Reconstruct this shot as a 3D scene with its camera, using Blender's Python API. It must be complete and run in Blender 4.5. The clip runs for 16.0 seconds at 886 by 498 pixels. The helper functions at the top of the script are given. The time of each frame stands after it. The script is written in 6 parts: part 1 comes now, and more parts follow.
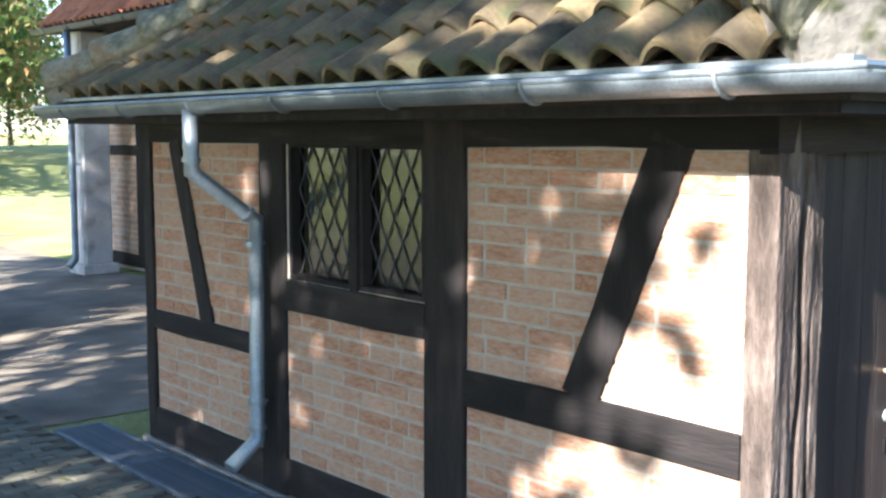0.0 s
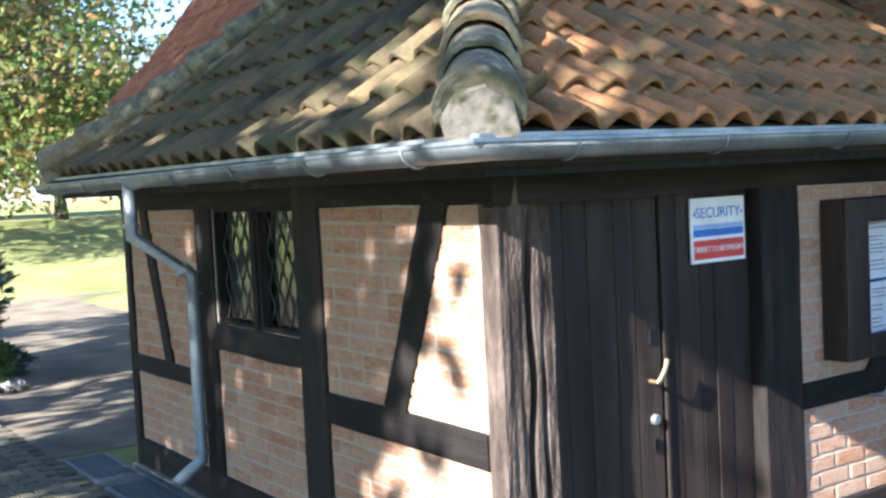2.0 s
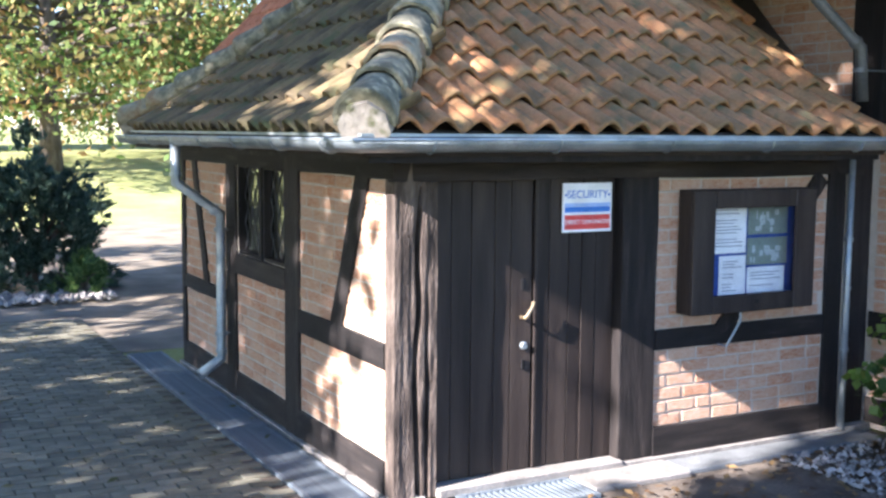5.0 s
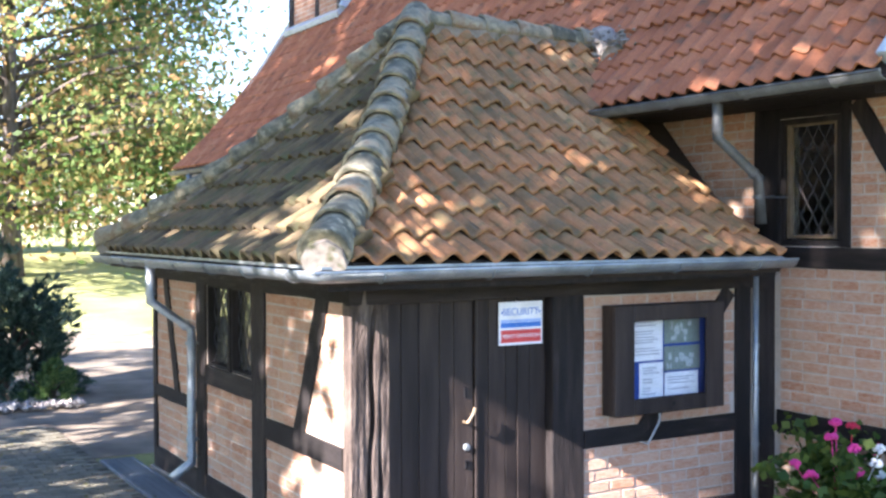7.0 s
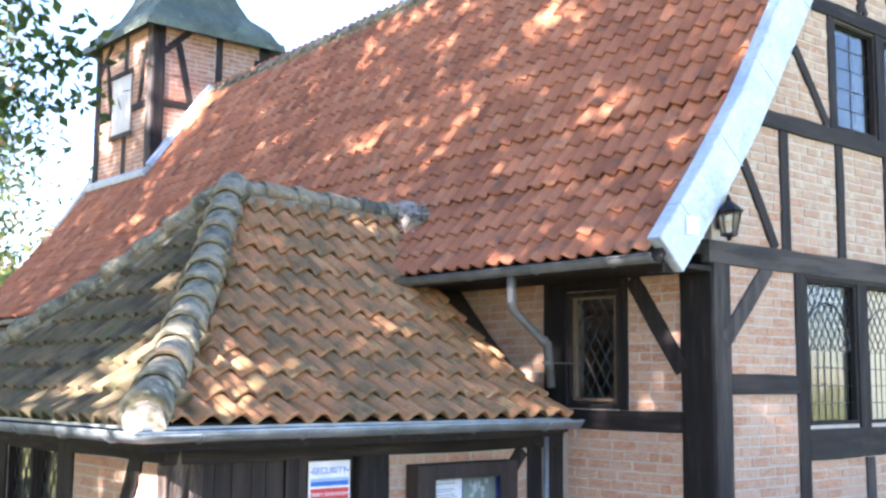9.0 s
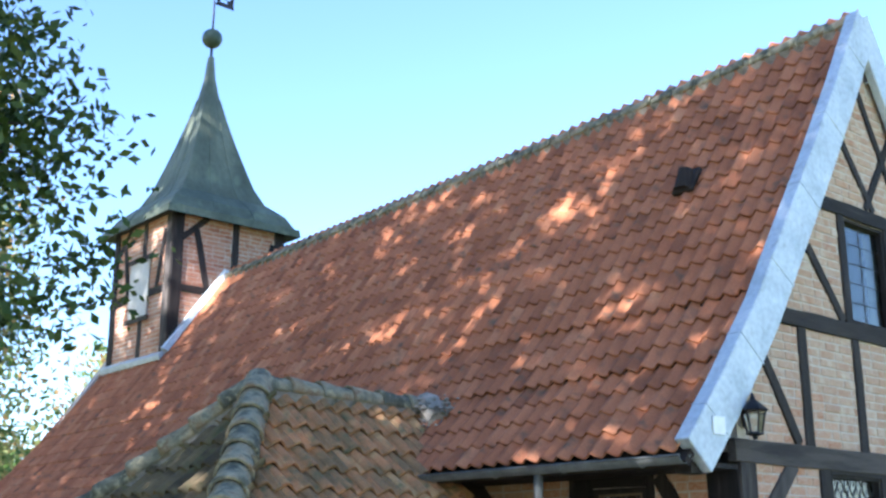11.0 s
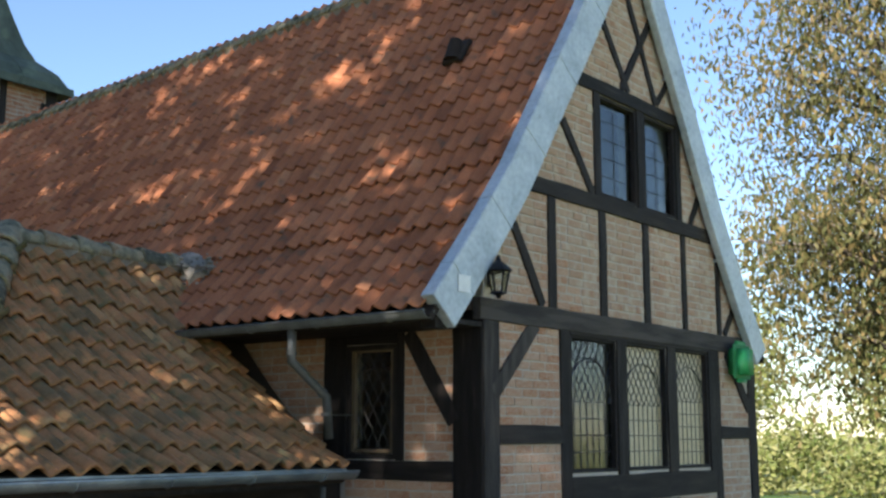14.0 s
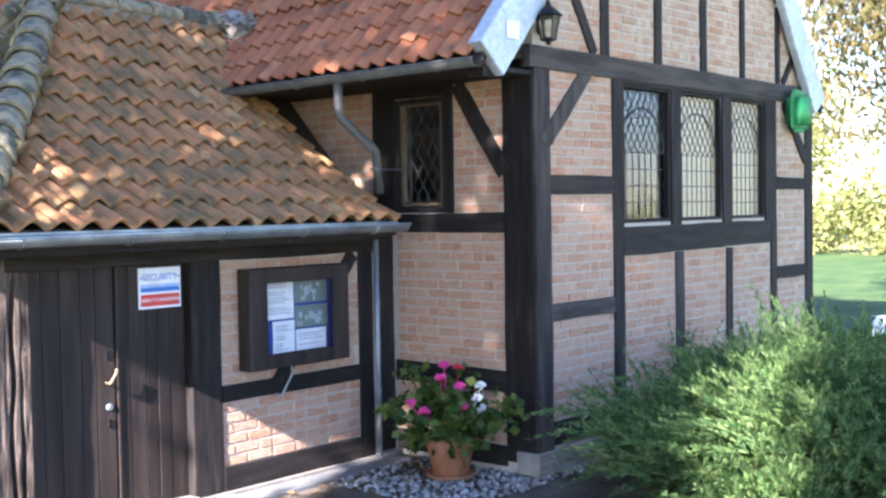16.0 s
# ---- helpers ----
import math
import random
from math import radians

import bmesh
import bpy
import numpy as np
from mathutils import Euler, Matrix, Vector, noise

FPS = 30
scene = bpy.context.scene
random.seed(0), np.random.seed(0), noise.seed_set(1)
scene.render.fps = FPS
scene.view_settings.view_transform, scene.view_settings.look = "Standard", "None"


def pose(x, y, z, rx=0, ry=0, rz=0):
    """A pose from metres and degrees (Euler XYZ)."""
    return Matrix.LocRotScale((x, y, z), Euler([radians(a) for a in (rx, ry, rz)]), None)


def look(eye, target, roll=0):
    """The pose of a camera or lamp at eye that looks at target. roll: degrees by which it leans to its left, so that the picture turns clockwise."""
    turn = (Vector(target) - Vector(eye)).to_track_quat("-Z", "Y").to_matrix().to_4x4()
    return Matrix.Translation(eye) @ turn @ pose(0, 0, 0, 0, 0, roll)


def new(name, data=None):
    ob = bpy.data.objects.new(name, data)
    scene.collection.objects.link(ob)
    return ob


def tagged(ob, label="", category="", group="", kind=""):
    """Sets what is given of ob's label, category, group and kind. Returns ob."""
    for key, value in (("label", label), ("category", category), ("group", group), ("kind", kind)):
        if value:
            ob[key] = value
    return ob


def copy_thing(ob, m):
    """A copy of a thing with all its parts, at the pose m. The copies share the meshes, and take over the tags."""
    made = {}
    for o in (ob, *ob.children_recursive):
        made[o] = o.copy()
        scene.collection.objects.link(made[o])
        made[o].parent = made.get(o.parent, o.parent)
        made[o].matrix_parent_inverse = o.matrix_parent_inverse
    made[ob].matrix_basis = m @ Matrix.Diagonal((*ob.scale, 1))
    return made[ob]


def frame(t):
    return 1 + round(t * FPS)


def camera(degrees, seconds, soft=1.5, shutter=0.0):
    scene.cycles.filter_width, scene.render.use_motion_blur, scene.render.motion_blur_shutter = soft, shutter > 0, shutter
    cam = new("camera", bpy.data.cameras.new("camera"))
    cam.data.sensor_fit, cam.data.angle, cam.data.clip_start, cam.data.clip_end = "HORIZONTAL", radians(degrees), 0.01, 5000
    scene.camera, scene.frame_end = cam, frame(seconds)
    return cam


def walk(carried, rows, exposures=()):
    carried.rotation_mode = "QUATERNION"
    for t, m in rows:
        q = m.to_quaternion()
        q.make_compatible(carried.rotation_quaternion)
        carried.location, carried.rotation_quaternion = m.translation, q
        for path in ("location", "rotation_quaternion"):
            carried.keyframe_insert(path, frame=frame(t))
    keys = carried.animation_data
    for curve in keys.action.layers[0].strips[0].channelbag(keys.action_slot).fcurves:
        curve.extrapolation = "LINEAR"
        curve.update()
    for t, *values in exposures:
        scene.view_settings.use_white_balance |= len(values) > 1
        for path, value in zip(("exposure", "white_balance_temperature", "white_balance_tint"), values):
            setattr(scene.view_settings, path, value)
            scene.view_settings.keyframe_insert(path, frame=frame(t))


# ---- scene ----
cam = camera(43.1, 16.0, soft=2.6)
PATH = [
    (0, (-3.191, -2.04, 1.946), (-1.888, -0.536, 1.74), -0.0),
    (0.5, (-3.024, -2.437, 1.95), (-1.715, -0.946, 1.697), -2.9),
    (1, (-2.904, -2.851, 1.948), (-1.629, -1.332, 1.687), -3.4),
    (1.5, (-2.88, -3.195, 1.977), (-1.664, -1.614, 1.834), -2.6),
    (2, (-2.736, -3.615, 1.996), (-1.608, -1.968, 1.874), -2.9),
    (2.5, (-2.706, -4.0, 2.018), (-1.678, -2.299, 1.795), -4.3),
    (3, (-2.746, -4.4, 2.095), (-1.722, -2.707, 1.801), -1.7),
    (3.5, (-2.64, -4.748, 2.133), (-1.655, -3.033, 1.835), -1.1),
    (3.7, (-2.634, -4.877, 2.147), (-1.667, -3.153, 1.841), -0.8),
    (5.8, (-2.984, -6.257, 2.186), (-2.045, -4.499, 2.024), 0.5),
    (6, (-3.056, -6.367, 2.207), (-2.121, -4.607, 2.041), -0.3),
    (6.5, (-3.111, -6.431, 2.347), (-2.095, -4.711, 2.249), -0.5),
    (7, (-3.149, -6.574, 2.4), (-2.139, -4.848, 2.357), -0.2),
    (7.5, (-3.256, -6.725, 2.491), (-2.216, -5.017, 2.534), 0.7),
    (8, (-3.418, -6.782, 2.501), (-2.172, -5.221, 2.62), 0.9),
    (8.5, (-3.562, -6.791, 2.448), (-2.188, -5.348, 2.625), 0.3),
    (9, (-3.578, -6.947, 2.445), (-2.279, -5.445, 2.68), 0.4),
    (9.5, (-3.698, -7.002, 2.542), (-2.419, -5.491, 2.827), 0.0),
    (10, (-3.763, -6.977, 2.6), (-2.472, -5.496, 2.972), -2.2),
    (10.2, (-3.775, -6.968, 2.617), (-2.495, -5.486, 3.026), -1.9),
    (12.3, (-4.093, -7.207, 2.682), (-2.791, -5.825, 3.309), 2.5),
    (12.5, (-4.088, -7.306, 2.641), (-2.769, -5.93, 3.246), 3.0),
    (13, (-3.974, -7.386, 2.57), (-2.578, -6.062, 3.115), 2.2),
    (13.5, (-3.828, -7.35, 2.522), (-2.344, -6.079, 2.951), 1.4),
    (14, (-3.692, -7.265, 2.433), (-2.154, -6.029, 2.761), 0.1),
    (14.5, (-3.648, -7.265, 2.369), (-2.099, -6.019, 2.589), -1.2),
    (15, (-3.627, -7.221, 2.331), (-2.083, -5.956, 2.45), -1.5),
    (15.5, (-3.603, -7.227, 2.286), (-2.066, -5.947, 2.307), -1.8),
    (16, (-3.561, -7.176, 2.275), (-2.063, -5.852, 2.199), -1.0),
]
# walk along the path
EXPOSURES = [(0.0, 2.75, 5800, 15), (1.0, 2.4, 5800, 14), (3.7, 2.6, 5800, 18), (5.8, 2.9, 5900, 22), (8.0, 3.2, 6050, 26), (10.2, 3.4, 6050, 26), (12.3, 0.75, 4750, -6), (13.0, 0.75, 5300, -6), (14.0, 1.65, 6350, 13), (14.6, 2.55, 5950, 26), (16.0, 3.05, 5950, 26)]
walk(cam, [(t, look(e, g, r)) for t, e, g, r in PATH], EXPOSURES)

# ---- light ----
SUN_TO = Vector((-1.0, -0.17, 0.56)).normalized()
world = bpy.data.worlds.new("sky")
scene.world = world
world.use_nodes = True
wn = world.node_tree.nodes
sky = wn.new("ShaderNodeTexSky")
sky.sky_type = "NISHITA"
sky.sun_disc = False
sky.sun_elevation = math.asin(SUN_TO.z)
sky.sun_rotation = math.atan2(SUN_TO.x, SUN_TO.y) % (2 * math.pi)
sky.air_density, sky.dust_density, sky.ozone_density = 1.0, 0.15, 3.0
world.node_tree.links.new(sky.outputs[0], wn["Background"].inputs[0])
wn["Background"].inputs[1].default_value = 0.08
sun = new("sun", bpy.data.lights.new("sun", "SUN"))
sun.data.energy, sun.data.angle, sun.data.color = 5.0, radians(0.53), (1.0, 0.92, 0.8)
sun.matrix_world = look((0, 0, 0), -SUN_TO)


# ---- materials ----
def mat(name, colors, scale=6.0, rough=0.8, metal=0.0, bump=0.25, fine=60.0, stretch=(1, 1, 1), rand=0.0, island=False, detail=6.0, contrast=(0.3, 0.7), speck=None, fine_mix=0.35, bump_dist=0.01, spec=0.3):
    """Two-scale noise colour with fine grain, bump and, where asked, a shift from piece to piece."""
    m = bpy.data.materials.new(name)
    m.use_nodes = True
    nt = m.node_tree
    n, l = nt.nodes, nt.links
    bsdf = n["Principled BSDF"]
    tc = n.new("ShaderNodeTexCoord")
    mp = n.new("ShaderNodeMapping")
    mp.inputs["Scale"].default_value = stretch
    l.new(tc.outputs["Object"], mp.inputs[0])
    vec = mp.outputs[0]
    oi = n.new("ShaderNodeObjectInfo")
    geo = n.new("ShaderNodeNewGeometry")
    rnd = geo.outputs["Random Per Island"] if island else oi.outputs["Random"]
    if rand:
        add = n.new("ShaderNodeVectorMath")
        add.operation = "MULTIPLY_ADD"
        comb = n.new("ShaderNodeCombineXYZ")
        for k in range(3):
            l.new(rnd, comb.inputs[k])
        l.new(comb.outputs[0], add.inputs[0])
        add.inputs[1].default_value = (37.0, 19.0, 53.0)
        l.new(vec, add.inputs[2])
        vec = add.outputs[0]
    big = n.new("ShaderNodeTexNoise")
    big.inputs["Scale"].default_value, big.inputs["Detail"].default_value = scale, detail
    l.new(vec, big.inputs["Vector"])
    small = n.new("ShaderNodeTexNoise")
    small.inputs["Scale"].default_value, small.inputs["Detail"].default_value = fine, 4.0
    l.new(vec, small.inputs["Vector"])
    ramp = n.new("ShaderNodeValToRGB")
    el = ramp.color_ramp.elements
    a, b = contrast
    for k, c in enumerate(colors):
        p = a + (b - a) * k / max(1, len(colors) - 1)
        e = el[k] if k < 2 else el.new(p)
        e.position, e.color = p, (*c, 1)
    src = big.outputs["Fac"]
    if rand:
        mix = n.new("ShaderNodeMath")
        mix.operation = "MULTIPLY_ADD"
        sub = n.new("ShaderNodeMath")
        sub.operation = "SUBTRACT"
        l.new(rnd, sub.inputs[0])
        sub.inputs[1].default_value = 0.5
        l.new(sub.outputs[0], mix.inputs[0])
        mix.inputs[1].default_value = rand
        l.new(src, mix.inputs[2])
        src = mix.outputs[0]
    l.new(src, ramp.inputs[0])
    over = n.new("ShaderNodeMix")
    over.data_type, over.blend_type = "RGBA", "OVERLAY"
    over.inputs[0].default_value = fine_mix
    l.new(ramp.outputs[0], over.inputs[6])
    l.new(small.outputs["Fac"], over.inputs[7])
    col = over.outputs[2]
    if speck:
        c, lo, hi, sc = speck
        vn = n.new("ShaderNodeTexNoise")
        vn.inputs["Scale"].default_value, vn.inputs["Detail"].default_value = sc, 8.0
        l.new(vec, vn.inputs["Vector"])
        mr = n.new("ShaderNodeMapRange")
        mr.inputs[1].default_value, mr.inputs[2].default_value = lo, hi
        l.new(vn.outputs["Fac"], mr.inputs[0])
        mx = n.new("ShaderNodeMix")
        mx.data_type = "RGBA"
        l.new(mr.outputs[0], mx.inputs[0])
        l.new(col, mx.inputs[6])
        mx.inputs[7].default_value = (*c, 1)
        col = mx.outputs[2]
    l.new(col, bsdf.inputs["Base Color"])
    bsdf.inputs["Roughness"].default_value, bsdf.inputs["Metallic"].default_value = rough, metal
    bsdf.inputs["Specular IOR Level"].default_value = spec
    if bump:
        bp = n.new("ShaderNodeBump")
        bp.inputs["Strength"].default_value, bp.inputs["Distance"].default_value = bump, bump_dist
        hsum = n.new("ShaderNodeMath")
        hsum.operation = "ADD"
        l.new(big.outputs["Fac"], hsum.inputs[0])
        l.new(small.outputs["Fac"], hsum.inputs[1])
        l.new(hsum.outputs[0], bp.inputs["Height"])
        l.new(bp.outputs[0], bsdf.inputs["Normal"])
    return m


def leaf_mat(name, colors, through_light=0.4):
    """Leaf colours that change from leaf to leaf, with light passing through."""
    m = mat(name, colors, 1.2, 0.6, bump=0, rand=0.75, island=True, contrast=(0.2, 0.8), fine_mix=0.1)
    nt = m.node_tree
    b = nt.nodes["Principled BSDF"]
    tr = nt.nodes.new("ShaderNodeBsdfTranslucent")
    mx = nt.nodes.new("ShaderNodeMixShader")
    mx.inputs[0].default_value = through_light
    nt.links.new(b.inputs["Base Color"].links[0].from_socket, tr.inputs[0])
    nt.links.new(b.outputs[0], mx.inputs[1])
    nt.links.new(tr.outputs[0], mx.inputs[2])
    nt.links.new(mx.outputs[0], nt.nodes["Material Output"].inputs[0])
    return m


def glass_mat(name, tint, rough):
    m = bpy.data.materials.new(name)
    m.use_nodes = True
    b = m.node_tree.nodes["Principled BSDF"]
    b.inputs["Base Color"].default_value = (*tint, 1)
    b.inputs["Roughness"].default_value = rough
    b.inputs["Transmission Weight"].default_value = 1.0
    b.inputs["IOR"].default_value = 1.45
    nz = m.node_tree.nodes.new("ShaderNodeTexNoise")
    nz.inputs["Scale"].default_value = 9.0
    bp = m.node_tree.nodes.new("ShaderNodeBump")
    bp.inputs["Strength"].default_value, bp.inputs["Distance"].default_value = 0.15, 0.02
    m.node_tree.links.new(nz.outputs[0], bp.inputs["Height"])
    m.node_tree.links.new(bp.outputs[0], b.inputs["Normal"])
    return m


BRICK = mat("brick_red_and_pale", [(0.4, 0.185, 0.1), (0.45, 0.245, 0.15), (0.47, 0.29, 0.19), (0.51, 0.35, 0.25), (0.46, 0.27, 0.17)], 4, 0.9, bump=0.5, fine=55, rand=0.34, contrast=(0.25, 0.75), speck=((0.5, 0.41, 0.32), 0.52, 0.72, 9))
BRICK_J = mat("brick_joined", [(0.37, 0.21, 0.135), (0.4, 0.255, 0.172), (0.42, 0.285, 0.2), (0.44, 0.315, 0.225), (0.39, 0.25, 0.17)], 4, 0.9, bump=0.5, fine=55, rand=0.3, island=True, contrast=(0.25, 0.75), speck=((0.5, 0.42, 0.33), 0.5, 0.7, 7))
BRICK_T = mat("tower_brick_joined", [(0.3, 0.13, 0.075), (0.37, 0.18, 0.11), (0.42, 0.23, 0.145), (0.4, 0.2, 0.12)], 4, 0.9, bump=0.5, fine=55, rand=0.3, island=True, contrast=(0.25, 0.75), speck=((0.48, 0.36, 0.28), 0.55, 0.75, 5))
MORTAR = mat("lime_mortar", [(0.42, 0.36, 0.29), (0.52, 0.46, 0.38)], 12, 0.95, bump=0.5, fine=120)
TIMBER = mat("black_brown_timber", [(0.008, 0.0065, 0.006), (0.015, 0.012, 0.011), (0.028, 0.022, 0.019)], 5, 0.75, bump=0.6, fine=45, stretch=(3, 3, 0.4), rand=0.25, fine_mix=0.2, speck=((0.055, 0.046, 0.04), 0.62, 0.8, 5))
TIMBER_H = mat("black_brown_timber_level", [(0.008, 0.0065, 0.006), (0.015, 0.012, 0.011), (0.028, 0.022, 0.019)], 5, 0.75, bump=0.6, fine=45, stretch=(0.4, 3, 3), rand=0.25, fine_mix=0.2, speck=((0.055, 0.046, 0.04), 0.62, 0.8, 5))
TIMBER_OLD = mat("weathered_oak", [(0.02, 0.015, 0.012), (0.075, 0.057, 0.046), (0.165, 0.132, 0.108)], 5, 0.85, bump=0.8, fine=40, stretch=(2.5, 2.5, 0.6), bump_dist=0.02, fine_mix=0.25)
TIMBER_GREY = mat("greyed_timber", [(0.018, 0.015, 0.014), (0.035, 0.03, 0.027), (0.075, 0.064, 0.056)], 4, 0.85, bump=0.6, fine=40, fine_mix=0.2, stretch=(3, 3, 0.35), rand=0.3)
TIMBER_GREY_H = mat("greyed_timber_level", [(0.018, 0.015, 0.014), (0.035, 0.03, 0.027), (0.075, 0.064, 0.056)], 4, 0.85, bump=0.6, fine=40, fine_mix=0.2, stretch=(0.35, 3, 3), rand=0.3)
DOORWOOD = mat("dark_stained_door_boards", [(0.014, 0.01, 0.0085), (0.025, 0.018, 0.015), (0.042, 0.031, 0.025)], 3, 0.6, bump=0.35, fine=40, stretch=(4, 4, 0.35), rand=0.25, fine_mix=0.2)
PALEWOOD = mat("brown_old_window_wood", [(0.09, 0.065, 0.04), (0.16, 0.12, 0.075)], 9, 0.8)
ZINC = mat("galvanised_zinc", [(0.2, 0.24, 0.26), (0.29, 0.335, 0.355), (0.38, 0.425, 0.445)], 5, 0.45, metal=0.55, bump=0.1, fine=90, speck=((0.2, 0.22, 0.22), 0.62, 0.8, 6), spec=0.5)
ZINC_OLD = mat("dull_old_zinc", [(0.10, 0.105, 0.10), (0.17, 0.175, 0.17)], 5, 0.6, metal=0.4, bump=0.15)
BARGE = mat("pale_blue_grey_sheet", [(0.36, 0.42, 0.46), (0.45, 0.51, 0.55), (0.52, 0.58, 0.61)], 3, 0.45, metal=0.1, bump=0.12, fine=20, speck=((0.3, 0.34, 0.36), 0.6, 0.75, 8), spec=0.5)
TILE_NAVE = mat("red_clay_tile", [(0.22, 0.082, 0.04), (0.33, 0.122, 0.056), (0.41, 0.158, 0.074), (0.44, 0.2, 0.1)], 0.9, 0.85, bump=0.3, fine=60, rand=0.07, speck=((0.13, 0.085, 0.055), 0.58, 0.75, 5))
TILE_NAVE_J = mat("red_clay_tile_joined", [(0.22, 0.082, 0.04), (0.33, 0.122, 0.056), (0.41, 0.158, 0.074), (0.44, 0.2, 0.1)], 0.9, 0.85, bump=0.3, fine=60, rand=0.07, island=True, speck=((0.13, 0.085, 0.055), 0.58, 0.75, 5))
TILE_SIDE = mat("orange_mossy_tile", [(0.2, 0.125, 0.06), (0.31, 0.17, 0.075), (0.42, 0.19, 0.08), (0.44, 0.26, 0.115)], 3, 0.9, bump=0.6, fine=50, rand=0.2, speck=((0.14, 0.125, 0.06), 0.52, 0.72, 7))
TILE_MOSS = mat("dark_mossy_tile", [(0.06, 0.048, 0.03), (0.115, 0.09, 0.052), (0.18, 0.135, 0.07), (0.22, 0.13, 0.07)], 3, 0.95, bump=0.8, fine=45, rand=0.15, speck=((0.10, 0.105, 0.05), 0.5, 0.7, 6))
HIPTILE = mat("lichen_grey_ridge_tile", [(0.09, 0.09, 0.065), (0.17, 0.165, 0.115), (0.30, 0.27, 0.18), (0.24, 0.17, 0.10)], 7, 0.95, bump=0.9, fine=40, rand=0.25, speck=((0.36, 0.33, 0.22), 0.58, 0.68, 14))
CEMENT = mat("grey_mortar_bedding", [(0.20, 0.18, 0.15), (0.34, 0.31, 0.26)], 8, 0.95, bump=0.9, fine=30, speck=((0.10, 0.105, 0.05), 0.55, 0.7, 9))
DECK = mat("roof_underlay", [(0.02, 0.015, 0.012), (0.035, 0.026, 0.02)], 5, 0.9)
COPPER = mat("green_copper_patina", [(0.065, 0.08, 0.055), (0.11, 0.13, 0.09), (0.175, 0.195, 0.135)], 1.6, 0.6, metal=0.15, bump=0.3, fine=14, stretch=(1, 1, 0.5), speck=((0.20, 0.24, 0.15), 0.58, 0.75, 3), bump_dist=0.03)
IRON = mat("black_iron", [(0.012, 0.012, 0.013), (0.03, 0.03, 0.032)], 12, 0.5, metal=0.6, bump=0.2)
LEAD = mat("lead_came", [(0.05, 0.052, 0.055), (0.11, 0.112, 0.115)], 20, 0.5, metal=0.6, bump=0.1)
BRASS = mat("worn_brass", [(0.45, 0.33, 0.2), (0.6, 0.47, 0.3)], 20, 0.4, metal=0.9, bump=0.1)
GLASS = glass_mat("old_window_glass", (0.80, 0.86, 0.84), 0.03)
GLASS_D = glass_mat("dusky_lattice_glass", (0.5, 0.56, 0.5), 0.05)
GLASS_C = glass_mat("case_glass", (0.97, 0.98, 0.98), 0.0)
GLASS_C.node_tree.nodes["Principled BSDF"].inputs["IOR"].default_value = 1.15
GLASS_A = glass_mat("amber_cathedral_glass", (0.66, 0.56, 0.36), 0.3)
GLASS_A.node_tree.nodes["Principled BSDF"].inputs["Transmission Weight"].default_value = 0.45
PLASTER = mat("pale_lime_plaster", [(0.5, 0.47, 0.42), (0.62, 0.59, 0.54), (0.7, 0.68, 0.63)], 2.5, 0.9, bump=0.4, fine=30, speck=((0.4, 0.36, 0.3), 0.58, 0.75, 4))
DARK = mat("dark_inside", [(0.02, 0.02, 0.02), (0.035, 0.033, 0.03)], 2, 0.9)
STONE = mat("pale_plinth_stone", [(0.18, 0.165, 0.145), (0.29, 0.27, 0.24)], 6, 0.9, bump=0.6, fine=50)
PAVER = mat("grey_brown_paver", [(0.11, 0.104, 0.073), (0.163, 0.154, 0.108), (0.208, 0.195, 0.14)], 5, 0.9, bump=0.5, fine=70, rand=0.3)
PAVER_J = mat("grey_brown_paver_joined", [(0.11, 0.104, 0.073), (0.163, 0.154, 0.108), (0.208, 0.195, 0.14)], 5, 0.9, bump=0.5, fine=70, rand=0.3, island=True)
SOIL = mat("dry_soil", [(0.065, 0.053, 0.042), (0.11, 0.09, 0.07), (0.175, 0.145, 0.112)], 2.5, 0.95, bump=0.8, fine=40, speck=((0.2, 0.17, 0.13), 0.6, 0.75, 25))
GRAVEL = mat("grey_pebble", [(0.14, 0.13, 0.12), (0.28, 0.26, 0.235), (0.4, 0.38, 0.35)], 9, 0.85, rand=0.5, island=True)
GRASSG = mat("meadow_ground", [(0.19, 0.21, 0.07), (0.28, 0.3, 0.105), (0.37, 0.36, 0.15)], 0.7, 0.95, bump=0.8, fine=25, bump_dist=0.05)
PATHM = mat("sandy_asphalt_path", [(0.13, 0.11, 0.08), (0.2, 0.168, 0.122), (0.28, 0.24, 0.175)], 1.5, 0.95, bump=0.5, fine=60)
GRATE = mat("blue_grey_steel_grating", [(0.13, 0.16, 0.185), (0.21, 0.245, 0.27)], 10, 0.55, metal=0.4, bump=0.2)
BARK = mat("grey_brown_bark", [(0.05, 0.042, 0.034), (0.11, 0.092, 0.075), (0.15, 0.13, 0.11)], 5, 0.95, bump=1.0, fine=25, stretch=(2, 2, 0.5), bump_dist=0.03)
LEAF_G = leaf_mat("green_leaf", [(0.035, 0.075, 0.014), (0.065, 0.12, 0.02), (0.12, 0.165, 0.03)])
LEAF_Y = leaf_mat("autumn_leaf", [(0.07, 0.13, 0.035), (0.14, 0.21, 0.06), (0.22, 0.27, 0.09), (0.32, 0.3, 0.11), (0.36, 0.22, 0.09)], 0.55)
LEAF_S = leaf_mat("dark_green_leaf", [(0.03, 0.06, 0.014), (0.055, 0.1, 0.02), (0.09, 0.13, 0.03)], 0.15)
LEAF_W = leaf_mat("willow_leaf", [(0.06, 0.07, 0.025), (0.12, 0.12, 0.04), (0.22, 0.16, 0.065)])
